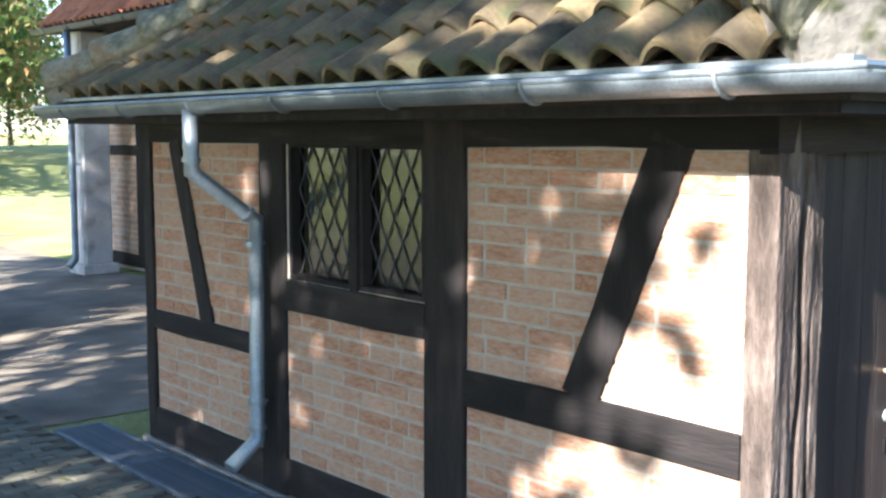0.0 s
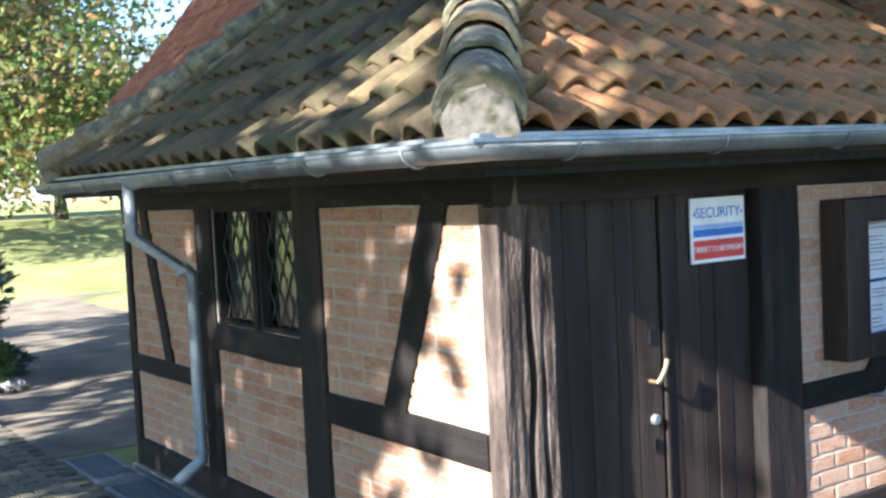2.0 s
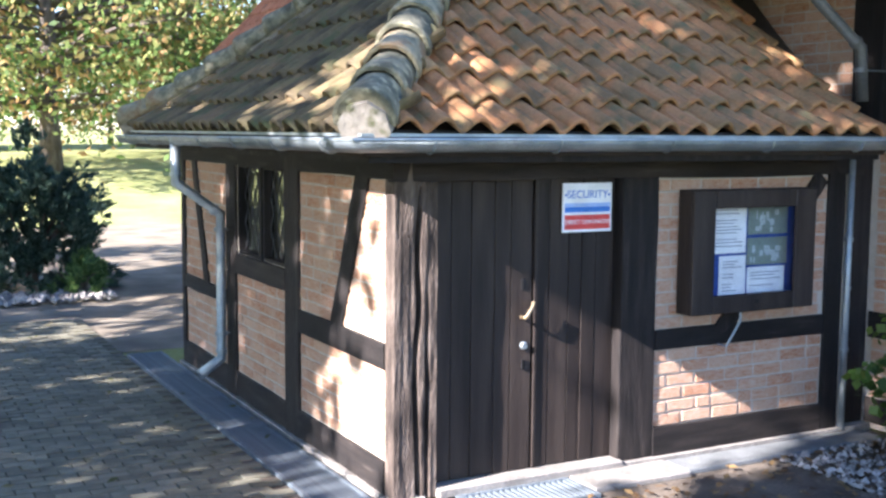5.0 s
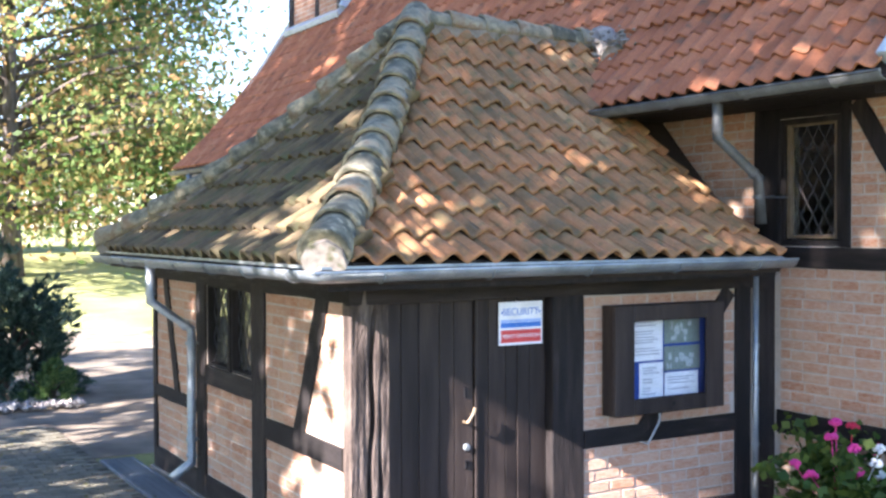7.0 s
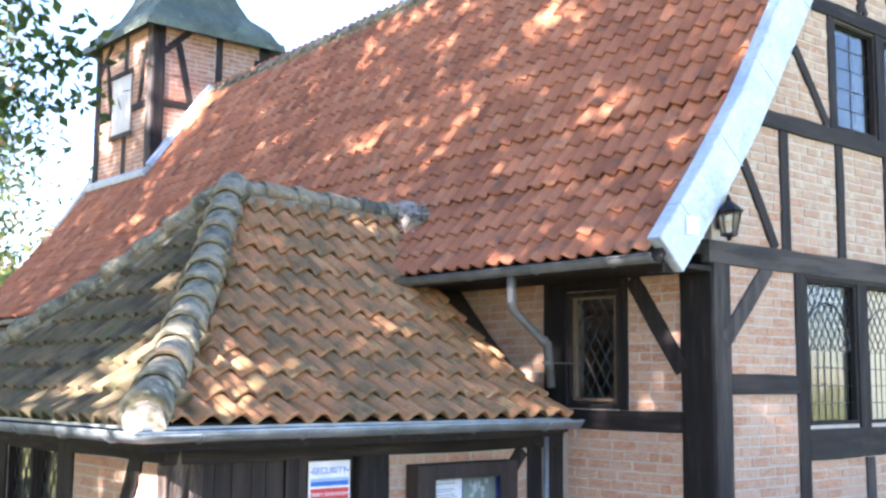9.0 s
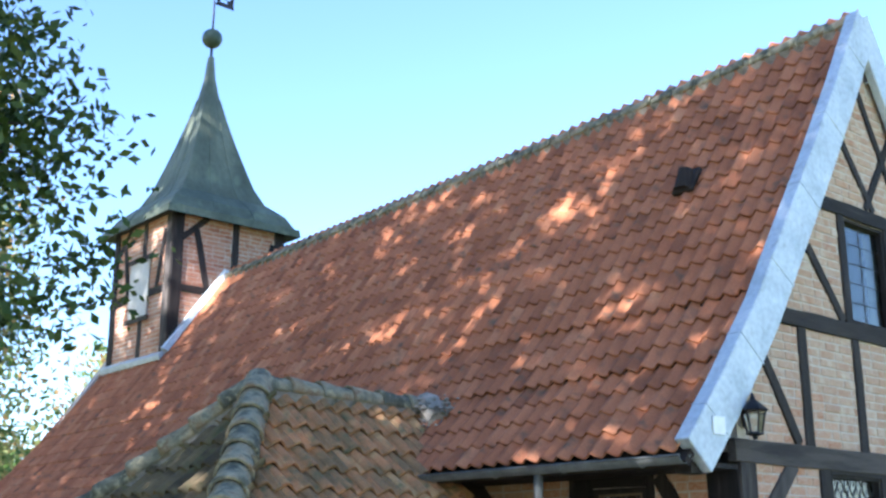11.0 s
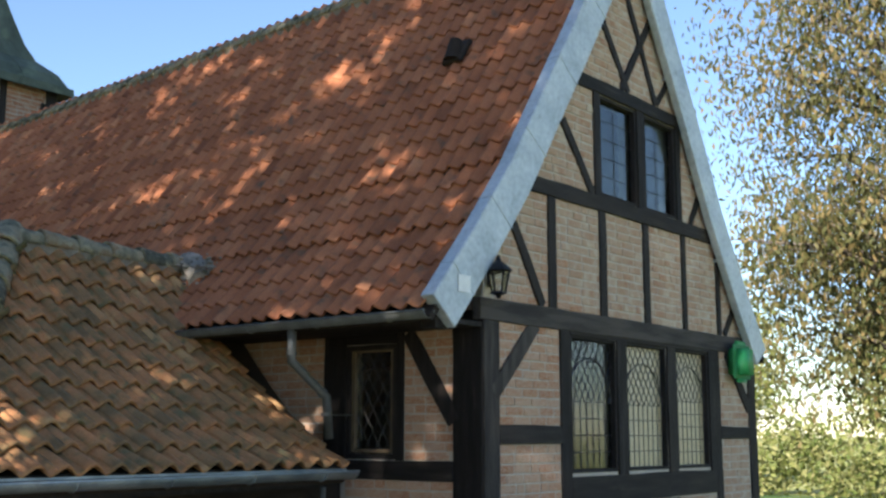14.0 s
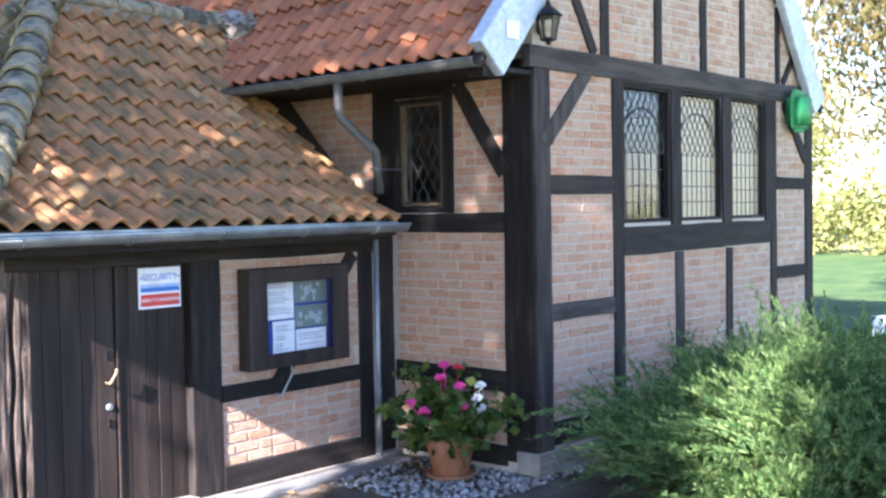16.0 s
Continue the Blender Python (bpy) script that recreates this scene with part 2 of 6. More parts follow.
NEEDLE = leaf_mat("blue_green_conifer", [(0.035, 0.07, 0.05), (0.06, 0.115, 0.078), (0.13, 0.19, 0.145)])
DEAD_LEAF = leaf_mat("dead_leaf", [(0.06, 0.035, 0.02), (0.13, 0.075, 0.035), (0.24, 0.16, 0.07)], 0.2)
JUNIPER = leaf_mat("juniper_sprays", [(0.05, 0.12, 0.04), (0.11, 0.21, 0.065), (0.22, 0.31, 0.11)], 0.4)
REED = leaf_mat("sunlit_hedge_leaf", [(0.12, 0.16, 0.04), (0.22, 0.24, 0.07), (0.3, 0.29, 0.12)])
TERRA = mat("terracotta", [(0.33, 0.14, 0.075), (0.42, 0.19, 0.10)], 6, 0.85, bump=0.2, speck=((0.45, 0.3, 0.2), 0.6, 0.75, 10))


def plain(name, c, rough=0.6, metal=0.0):
    return mat(name, [tuple(v * 0.9 for v in c), tuple(min(1, v * 1.08) for v in c)], 8, rough, metal, bump=0.05)


PINK, WHITEP, REDP = plain("pink_petal", (0.62, 0.05, 0.22)), plain("white_petal", (0.75, 0.75, 0.7)), plain("red_petal", (0.55, 0.03, 0.06))
PAPER, BLUEP, REDS, NAVY = plain("white_paper", (0.84, 0.86, 0.88), 0.5), plain("printed_blue", (0.06, 0.2, 0.6)), plain("printed_red", (0.65, 0.08, 0.07)), plain("navy_felt", (0.03, 0.07, 0.28), 0.9)
PRINT_G, INK = plain("printed_photo_grey_green", (0.2, 0.25, 0.22)), plain("printed_grey", (0.25, 0.27, 0.33))
GREENP = plain("bright_green_plastic", (0.03, 0.27, 0.09), 0.4)
WHITEB = plain("white_painted_board", (0.8, 0.82, 0.82))


# ---- building blocks ----
def mesh_of(name, bm):
    me = bpy.data.meshes.new(name)
    bm.normal_update()
    bm.to_mesh(me)
    bm.free()
    return me


def thing(name, label, category, at=None, kind="", group=""):
    ob = new(name)
    if at is not None:
        ob.matrix_world = at
    return tagged(ob, label, category, group, kind)


def part(name, bm, material, parent, label="", smooth=False, kind=""):
    """One mesh from a bmesh, under a thing or a part, in its parent's space."""
    me = mesh_of(name, bm)
    me.materials.append(material)
    if smooth:
        for p in me.polygons:
            p.use_smooth = True
    ob = new(name, me)
    ob.parent = parent
    return tagged(ob, label, kind=kind)


def solo(name, bm, material, label, category, kind="", at=None, smooth=False):
    ob = part(name, bm, material, None, label, smooth)
    if at is not None:
        ob.matrix_world = at
    return tagged(ob, label, category, kind=kind)


def box(bm, x0, x1, y0, y1, z0, z1, bev=0.0, jit=0.0, rng=random):
    vs = [bm.verts.new((x + rng.uniform(-jit, jit), y + rng.uniform(-jit, jit), z + rng.uniform(-jit, jit))) for x in (x0, x1) for y in (y0, y1) for z in (z0, z1)]
    fs = [bm.faces.new([vs[i] for i in q]) for q in ((0, 1, 3, 2), (4, 6, 7, 5), (0, 4, 5, 1), (2, 3, 7, 6), (0, 2, 6, 4), (1, 5, 7, 3))]
    if bev:
        es = list({e for f in fs for e in f.edges})
        bmesh.ops.bevel(bm, geom=es, offset=bev, segments=1, affect="EDGES")
    return bm


def beam(bm, p, q, w, d0, d1, bev=0.006, wob=0.004):
    """A squared timber in a wall's plane, from p to q (u, z), of width w; it stands from depth d0 to d1 before the wall's face."""
    (u0, z0), (u1, z1) = p, q
    length = math.hypot(u1 - u0, z1 - z0)
    n = max(1, int(length / 0.35))
    du, dz = (u1 - u0) / length, (z1 - z0) / length
    rings = []
    for k in range(n + 1):
        s = length * k / n
        ww = w / 2 + random.uniform(-wob, wob)
        off = random.uniform(-wob, wob)
        ring = []
        for a, d in ((-ww, d0), (ww, d0), (ww, d1), (-ww, d1)):
            a += off
            ring.append(bm.verts.new((u0 + du * s - dz * a, -(d + (random.uniform(-wob, wob) * 0.5 if d == d1 else 0)), z0 + dz * s + du * a)))
        rings.append(ring)
    fs = [bm.faces.new(rings[0]), bm.faces.new(rings[-1][::-1])]
    for a, b in zip(rings, rings[1:]):
        for i in range(4):
            fs.append(bm.faces.new((a[i], b[i], b[(i + 1) % 4], a[(i + 1) % 4])))
    bmesh.ops.recalc_face_normals(bm, faces=fs)
    if bev:
        es = [e for r0, r1 in zip(rings, rings[1:]) for i in (2, 3) for e in r0[i].link_edges if e.other_vert(r0[i]) is r1[i]]
        bmesh.ops.bevel(bm, geom=es, offset=bev, segments=1, affect="EDGES")
    return bm


def tube(bm, pts, r, seg=12, caps=True):
    """A round pipe along a line of points, mitred at the bends; r may be one radius or one for each point."""
    pts = [Vector(p) for p in pts]
    rs = r if isinstance(r, (list, tuple)) else [r] * len(pts)
    rings, ref = [], None
    for i, p in enumerate(pts):
        a = (p - pts[i - 1]).normalized() if i else (pts[1] - p).normalized()
        b = (pts[i + 1] - p).normalized() if i < len(pts) - 1 else a
        t = (a + b).normalized()
        if ref is None:
            ref = t.orthogonal().normalized()
        ref = (ref - t * ref.dot(t)).normalized()
        side = t.cross(ref)
        rings.append([bm.verts.new(p + (ref * math.cos(k * math.tau / seg) + side * math.sin(k * math.tau / seg)) * rs[i]) for k in range(seg)])
    for a, b in zip(rings, rings[1:]):
        for k in range(seg):
            bm.faces.new((a[k], a[(k + 1) % seg], b[(k + 1) % seg], b[k]))
    if caps:
        bm.faces.new(rings[0][::-1])
        bm.faces.new(rings[-1])
    return bm


def lathe(bm, prof, seg=24, at=(0, 0, 0)):
    rings = [[bm.verts.new((at[0] + r * math.cos(k * math.tau / seg), at[1] + r * math.sin(k * math.tau / seg), at[2] + z)) for k in range(seg)] for r, z in prof]
    for a, b in zip(rings, rings[1:]):
        for k in range(seg):
            bm.faces.new((a[k], a[(k + 1) % seg], b[(k + 1) % seg], b[k]))
    bm.faces.new(rings[0][::-1])
    bm.faces.new(rings[-1])
    return bm


def text_mesh(words, size, material, parent, at, name="lettering", label=""):
    cu = bpy.data.curves.new(name, "FONT")
    cu.body, cu.size, cu.extrude, cu.align_x, cu.align_y = words, size, 0.0008, "CENTER", "CENTER"
    tmp = new(name, cu)
    me = bpy.data.meshes.new_from_object(tmp.evaluated_get(bpy.context.evaluated_depsgraph_get()))
    bpy.data.objects.remove(tmp)
    me.materials.clear()
    me.materials.append(material)
    ob = new(name, me)
    ob.parent = parent
    ob.matrix_basis = at
    return tagged(ob, label)


# ---- walls ----
_b = bmesh.new()
box(_b, -0.5, 0.5, -0.5, 0.5, -0.5, 0.5)
bmesh.ops.bevel(_b, geom=[e for e in _b.edges if abs(e.verts[0].co.y + 0.5) < 1e-4 or abs(e.verts[1].co.y + 0.5) < 1e-4], offset=0.045, segments=1, affect="EDGES")
BRICK_MESH = mesh_of("brick", _b)
BRICK_MESH.materials.append(BRICK)
COURSE, BLEN, JOINT = 0.083, 0.255, 0.014
LATE = []


def brick_bond(panels, rng):
    """Bricks of rectangular panels (u0, u1, z0, z1, roof line or None): middle u, middle z, length, height, proud."""
    out = []
    for u0, u1, z0, z1, top in panels:
        n = max(1, round((z1 - z0) / COURSE))
        ch = (z1 - z0) / n
        for r in range(n):
            zc = z0 + (r + 0.5) * ch
            u = u0 - (BLEN * (0.5 if r % 2 else 0.0)) - rng.uniform(0, 0.03)
            while u < u1 - 0.03:
                ln = BLEN * rng.uniform(0.94, 1.05) if rng.random() > 0.12 else BLEN * 0.5
                a, b = max(u, u0), min(u + ln, u1)
                u += ln
                if b - a < 0.05 or (top and zc + ch / 2 > min(top(a), top(b))):
                    continue
                out.append(((a + b) / 2, zc + rng.uniform(-0.003, 0.003), b - a - JOINT, ch - JOINT * rng.uniform(0.9, 1.15), rng.uniform(-0.004, 0.004)))
    return out


def lay_bricks(wall, panels, seed, near, count=300, joined=None):
    """Bricks of a wall: those about the stretch near become pieces, the rest one joined mesh. Called at the end of the script."""
    rng = random.Random(seed)
    rows = brick_bond(panels, rng)
    rows.sort(key=lambda b: abs(b[0] - near[0]) + abs(b[1] - near[1]))
    for u, z, ln, h, pr in rows[:count]:
        ob = new("brick", BRICK_MESH)
        ob.parent = wall
        ob.matrix_basis = Matrix.LocRotScale((u, 0.04 - 0.006 - pr, z), Euler((0, rng.uniform(-0.006, 0.006), 0)), (ln, 0.08, h))
    if rows[count:]:
        vs, fs = [], []
        for u, z, ln, h, pr in rows[count:]:
            k, f, c = len(vs), -0.006 - pr, 0.006
            a, b, lo, hi = u - ln / 2, u + ln / 2, z - h / 2, z + h / 2
            vs += [(a, 0.03, lo), (b, 0.03, lo), (b, 0.03, hi), (a, 0.03, hi), (a, f + c, lo), (b, f + c, lo), (b, f + c, hi), (a, f + c, hi), (a + c, f, lo + c), (b - c, f, lo + c), (b - c, f, hi - c), (a + c, f, hi - c)]
            for i in range(4):
                j = (i + 1) % 4
                fs += [(k + i, k + j, k + 4 + j, k + 4 + i), (k + 4 + i, k + 4 + j, k + 8 + j, k + 8 + i)]
            fs.append((k + 8, k + 9, k + 10, k + 11))
        me = bpy.data.meshes.new("brickwork")
        me.from_pydata(vs, [], fs)
        me.materials.append(joined or BRICK_J)
        ob = new("brickwork", me)
        ob.parent = wall
        tagged(ob, kind="stuff")


def wall_body(name, label, at, columns, thick):
    """The mortar body of a wall, from columns (u0, u1, [(z0, z1 at u0, z1 at u1), ...]), so that openings go through it."""
    bm = bmesh.new()
    for u0, u1, spans in columns:
        for z0, za, zb in spans:
            v = [bm.verts.new(c) for c in ((u0, 0, z0), (u1, 0, z0), (u1, 0, zb), (u0, 0, za), (u0, thick, z0), (u1, thick, z0), (u1, thick, zb), (u0, thick, za))]
            for q in ((0, 1, 2, 3), (5, 4, 7, 6), (0, 4, 5, 1), (1, 5, 6, 2), (2, 6, 7, 3), (3, 7, 4, 0)):
                bm.faces.new([v[i] for i in q])
    return solo(name, bm, MORTAR, label, "wall", "structure", at)


def timbers(wall, rows, proud=0.022, deep=0.05, material=None):
    """Each row: name, p, q, width[, material]."""
    for row in rows:
        nm, p, q, w = row[:4]
        m = row[4] if len(row) > 4 else (material or TIMBER)
        if abs(q[0] - p[0]) > abs(q[1] - p[1]):
            m = TIMBER_GREY_H if m is TIMBER_GREY else TIMBER_H
        part(nm, beam(bmesh.new(), p, q, w, -deep, proud), m, wall)


def leaded_window(name, label, at, u0, u1, z0, z1, frame_w=0.04, pitch=(0.11, 0.17), arch=False, square=False, fmat=None, glass=None, depth=0.05):
    """A window in its opening: a wooden frame, one pane and the lead cames across it."""
    w = thing(name, label, "window", at, "structure")
    f = bmesh.new()
    for a, b, c, d in ((u0, u1, z0, z0 + frame_w), (u0, u1, z1 - frame_w, z1), (u0, u0 + frame_w, z0 + frame_w, z1 - frame_w), (u1 - frame_w, u1, z0 + frame_w, z1 - frame_w)):
        box(f, a, b, -0.004, depth + 0.03, c, d, 0.004)
    part("window_frame", f, fmat or TIMBER, w)
    a, b, c, d = u0 + frame_w, u1 - frame_w, z0 + frame_w, z1 - frame_w
    g = part("pane", box(bmesh.new(), a, b, depth + 0.004, depth + 0.008, c, d), glass or GLASS, w)
    g.visible_shadow = False
    bm = bmesh.new()
    y = depth
    split = d - (b - a) * 0.75 if arch else d

    def bar(p, q, r=0.0042):
        tube(bm, [(p[0], y, p[1]), (q[0], y, q[1])], r, 5)

    if square:
        n = max(1, round((b - a) / pitch[0]))
        for i in range(1, n):
            bar((a + (b - a) * i / n, c), (a + (b - a) * i / n, split))
        m = max(1, round((split - c) / pitch[1]))
        for i in range(1, m + 1):
            bar((a, c + (split - c) * i / m), (b, c + (split - c) * i / m))
    if arch or not square:
        lo = split if square else c
        du, dz = pitch
        k = -int((d - lo) / dz) - 2
        while a + k * du < b + (d - lo) / dz * du:
            for sgn in (1, -1):
                ps = []
                for z in (lo, d):
                    ps.append((a + k * du + sgn * (z - lo) / dz * du + (0 if sgn > 0 else (d - lo) / dz * du * 0), z))
                (p0, q0), (p1, q1) = ps
                t0, t1 = 0.0, 1.0
                dx = p1 - p0
                for lim, s in ((a, 1), (b, -1)):
                    v0, v1 = s * (p0 - lim), s * (p1 - lim)
                    if v0 < 0 and v1 < 0:
                        t0, t1 = 1, 0
                    elif v0 < 0:
                        t0 = max(t0, v0 / (v0 - v1))
                    elif v1 < 0:
                        t1 = min(t1, v0 / (v0 - v1))
                if t1 - t0 > 0.02:
                    bar((p0 + dx * t0, q0 + (q1 - q0) * t0), (p0 + dx * t1, q0 + (q1 - q0) * t1))
            k += 1
    if arch:
        mid, r = (a + b) / 2, (b - a) / 2
        ps = [(mid + r * math.cos(math.pi * i / 14), y - 0.004, split + 0.9 * r * math.sin(math.pi * i / 14) * 1.2) for i in range(15)]
        tube(bm, ps, 0.0065, 5)
    part("lead_cames", bm, LEAD, w, "grey lead cames")
    return w

# ---- annex walls ----
AX, AY, AH = 3.9, 4.5, 2.0          # the annex: x 0..3.9, y 0..4.5, wall height
NX0, NX1, NY0, NY1 = 3.9, 9.4, -1.6, 13.95   # the nave
M_END, M_FRONT, M_NAVE, M_GABLE = pose(0, 0, 0, 0, 0, -90), pose(0, 0, 0), pose(NX0, 0, 0, 0, 0, -90), pose(0, NY0, 0)
H2 = AH - 0.02

end = wall_body("wall_annex_end", "half-timbered annex wall of pale and red brick with black timbers", M_END,
                [(-4.45, -2.86, [(0.0, H2, H2)]), (-2.86, -1.76, [(0.0, 1.19, 1.19), (1.9, H2, H2)]), (-1.76, -0.05, [(0.0, H2, H2)])], 0.2)
timbers(end, [
    ("post", (-4.425, 0.02), (-4.425, AH), 0.11), ("post", (-3.0, 0.02), (-3.0, AH), 0.24), ("post", (-1.617, 0.02), (-1.617, AH), 0.265),
    ("sill_beam", (-4.37, 0.13), (-3.12, 0.13), 0.2), ("sill_beam", (-2.88, 0.13), (-1.75, 0.13), 0.2), ("sill_beam", (-1.485, 0.13), (-0.095, 0.13), 0.2),
    ("rail", (-4.37, 0.795), (-3.12, 0.795), 0.12), ("rail", (-2.88, 1.108), (-1.75, 1.108), 0.165), ("rail", (-1.485, 0.855), (-0.095, 0.855), 0.16),
    ("wall_plate", (-4.5, 1.955), (0.02, 1.955), 0.13)])
timbers(end, [("brace", (-0.83, 0.92), (-0.40, 1.92), 0.18), ("brace", (-3.71, 0.84), (-4.07, 1.9), 0.14), ("mullion", (-2.285, 1.19), (-2.285, 1.92), 0.065)], proud=0.021)
leaded_window("window_1", "lead-lattice window pane in a black wooden frame", M_END, -2.86, -2.315, 1.19, 1.9, 0.028, pitch=(0.12, 0.22), glass=GLASS_D)
leaded_window("window_2", "lead-lattice window pane in a black wooden frame", M_END, -2.255, -1.76, 1.19, 1.9, 0.028, pitch=(0.12, 0.22), glass=GLASS_D)
END_PANELS = [(-4.37, -3.12, 0.23, 0.735, None), (-4.37, -3.12, 0.855, 1.89, None), (-2.88, -1.75, 0.23, 1.025, None), (-1.485, -0.095, 0.23, 0.775, None), (-1.485, -0.095, 0.935, 1.89, None)]
LATE.append((end, END_PANELS, 11, (-0.8, 1.0), 300))

front = wall_body("wall_annex_front", "half-timbered annex wall of red brick beside the door", M_FRONT, [(1.64, 3.62, [(0.0, H2, H2)]), (0.2, 1.64, [(1.9, H2, H2)])], 0.2)
# the old corner post, split along its grain
bm = bmesh.new()
cols, rows_ = 64, 70
prof = []
for k in range(cols):
    u = 0.285 * k / (cols - 1)
    col = []
    for r in range(rows_ + 1):
        z = 0.01 + (AH - 0.01) * r / rows_
        d = 0.02 + 0.006 * noise.noise((u * 14, z * 1.6, 3.0)) + 0.004 * noise.noise((u * 40, z * 5, 7.0))
        c1 = 0.165 + 0.03 * noise.noise((0, z * 2.2, 1.0)) - 0.02 * math.sin(z * 2.0)
        d -= 0.085 * math.exp(-(((u - c1) / 0.011) ** 2)) * min(1, max(0, 1.9 - z) * 4)
        c2 = 0.22 + 0.025 * noise.noise((5, z * 2.6, 4.0))
        d -= 0.05 * math.exp(-(((u - c2) / 0.009) ** 2)) * (0.5 + 0.5 * math.sin(z * 3))
        if k in (0, cols - 1):
            d -= 0.01
        col.append(bm.verts.new((u - 0.012, -d, z)))
    prof.append(col)
for a, b in zip(prof, prof[1:]):
    for r in range(rows_):
        bm.faces.new((a[r], b[r], b[r + 1], a[r + 1]))
back = [[bm.verts.new((u, 0.094, z)) for z in (0.01, AH)] for u in (-0.012, 0.273)]
for r in range(1):
    bm.faces.new([back[0][0]] + prof[0] + [back[0][1]])
    bm.faces.new(([back[1][0]] + prof[-1] + [back[1][1]])[::-1])
bm.faces.new([back[0][0], back[1][0]] + [c[0] for c in prof[::-1]])
bm.faces.new(([back[0][1], back[1][1]] + [c[-1] for c in prof[::-1]])[::-1])
part("corner_post", bm, TIMBER_OLD, front, "weathered brown oak corner post with deep cracks")
timbers(front, [("wall_plate", (-0.02, 1.945), (3.75, 1.945), 0.13), ("rail", (1.885, 0.815), (3.4, 0.815), 0.135), ("sill_beam", (1.885, 0.135), (3.4, 0.135), 0.2),
                ("post", (3.485, 0.02), (3.485, AH), 0.17)])
timbers(front, [("door_post", (1.742, 0.02), (1.742, AH), 0.285)], proud=0.016, deep=0.1)
timbers(front, [("brace", (2.42, 0.8), (3.34, 1.87), 0.14)], proud=0.021)
# recessed black strip that stands in for the shade in the nave corner
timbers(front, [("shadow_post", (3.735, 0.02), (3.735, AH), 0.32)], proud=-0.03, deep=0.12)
part("threshold", box(bmesh.new(), 0.27, 1.62, -0.06, 0.14, 0.0, 0.06, 0.01), STONE, front, "pale worn stone threshold")
LATE.append((front, [(1.885, 3.4, 0.235, 0.75, None), (1.885, 3.4, 0.883, 1.87, None)], 12, (2.5, 1.0), 300))

# hidden sides that close the annex
solo("wall_annex_back", box(bmesh.new(), 0.0, AX, AY - 0.2, AY, 0, H2), MORTAR, "plain closing wall at the back of the annex", "wall", "structure")
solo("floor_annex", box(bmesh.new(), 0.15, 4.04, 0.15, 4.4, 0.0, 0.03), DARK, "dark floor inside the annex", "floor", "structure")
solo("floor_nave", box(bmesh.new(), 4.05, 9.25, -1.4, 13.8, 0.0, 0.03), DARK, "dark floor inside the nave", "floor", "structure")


def double_door():
    d = thing("double_door", "closed double door of dark-stained vertical boards", "door", pose(0, 0.07, 0))
    for nm, u0, u1 in (("door_leaf", 0.29, 0.977), ("door_leaf", 0.989, 1.597)):
        leaf = part(nm, box(bmesh.new(), u0, u1, 0.025, 0.05, 0.065, 1.88), DOORWOOD, d)
        n, rng = 5, random.Random(int(u0 * 100))
        cuts = [u0] + sorted(u0 + (u1 - u0) * (k + rng.uniform(-0.2, 0.2)) / n for k in range(1, n)) + [u1]
        for a, b in zip(cuts, cuts[1:]):
            part("board", box(bmesh.new(), a + 0.002, b - 0.002, rng.uniform(-0.004, 0.002), 0.025, 0.066, 1.879, 0.003), DOORWOOD, leaf)
    part("cover_strip", box(bmesh.new(), 0.989, 1.012, -0.012, 0.0, 0.07, 1.875, 0.004), DOORWOOD, d)
    h = bmesh.new()
    tube(h, [(0.900, 0.0, 1.03), (0.900, -0.05, 1.03), (0.910, -0.055, 1.04), (0.950, -0.055, 1.095), (0.960, -0.055, 1.13)], [0.011, 0.011, 0.012, 0.011, 0.013], 8)
    part("handle", h, BRASS, d, "worn brass lever handle")
    k = bmesh.new()
    lathe(k, [(0.026, 0), (0.026, 0.012), (0.018, 0.02)], 14)
    bmesh.ops.rotate(k, verts=k.verts, matrix=Matrix.Rotation(radians(90), 3, "X"))
    bmesh.ops.translate(k, verts=k.verts, vec=(0.92, -0.002, 0.85))
    part("lock_cylinder", k, ZINC, d, "round steel lock plate")
    part("keyhole_plate", box(bmesh.new(), 0.905, 0.935, -0.01, 0.0, 0.70, 0.76, 0.003), IRON, d)
    part("latch_plate", box(bmesh.new(), 0.9, 0.93, -0.008, 0.0, 1.2, 1.27, 0.003), IRON, d)
    return d


double_door()
FACE = pose(0, 0, 0, 90, 0, 0)


def at_face(u, d, z):
    return Matrix.Translation((u, -d, z)) @ FACE


def security_sign():
    s = thing("security_sign", "white metal sign with blue and red printing, screwed to the door", "sign", pose(-0.017, 0.07, -0.017))
    part("plate", box(bmesh.new(), 1.2, 1.575, -0.02, -0.008, 1.56, 1.868, 0.002), PAPER, s)
    bm = bmesh.new()
    box(bm, 1.215, 1.56, -0.0225, -0.0205, 1.685, 1.72)
    part("blue_band", bm, BLUEP, s)
    part("pale_band", box(bmesh.new(), 1.215, 1.56, -0.0225, -0.0205, 1.722, 1.742), plain("printed_pale_blue", (0.35, 0.5, 0.8)), s)
    part("red_panel", box(bmesh.new(), 1.215, 1.56, -0.0225, -0.0205, 1.578, 1.668), REDS, s)
    text_mesh("SECURITY", 0.07, BLUEP, s, at_face(1.388, 0.021, 1.795))
    text_mesh("OBIEKT CHRONIONY", 0.037, PAPER, s, at_face(1.388, 0.023, 1.623))
    for u in (1.225, 1.55):
        st = bmesh.new()
        vs = [st.verts.new((u + (0.014 if k % 2 == 0 else 0.006) * math.sin(k * math.pi / 5), -0.0215, 1.793 + (0.014 if k % 2 == 0 else 0.006) * math.cos(k * math.pi / 5))) for k in range(10)]
        st.faces.new(vs)
        part("star", st, BLUEP, s)


security_sign()


PICTURE = plain("printed_photo_light", (0.42, 0.47, 0.48))


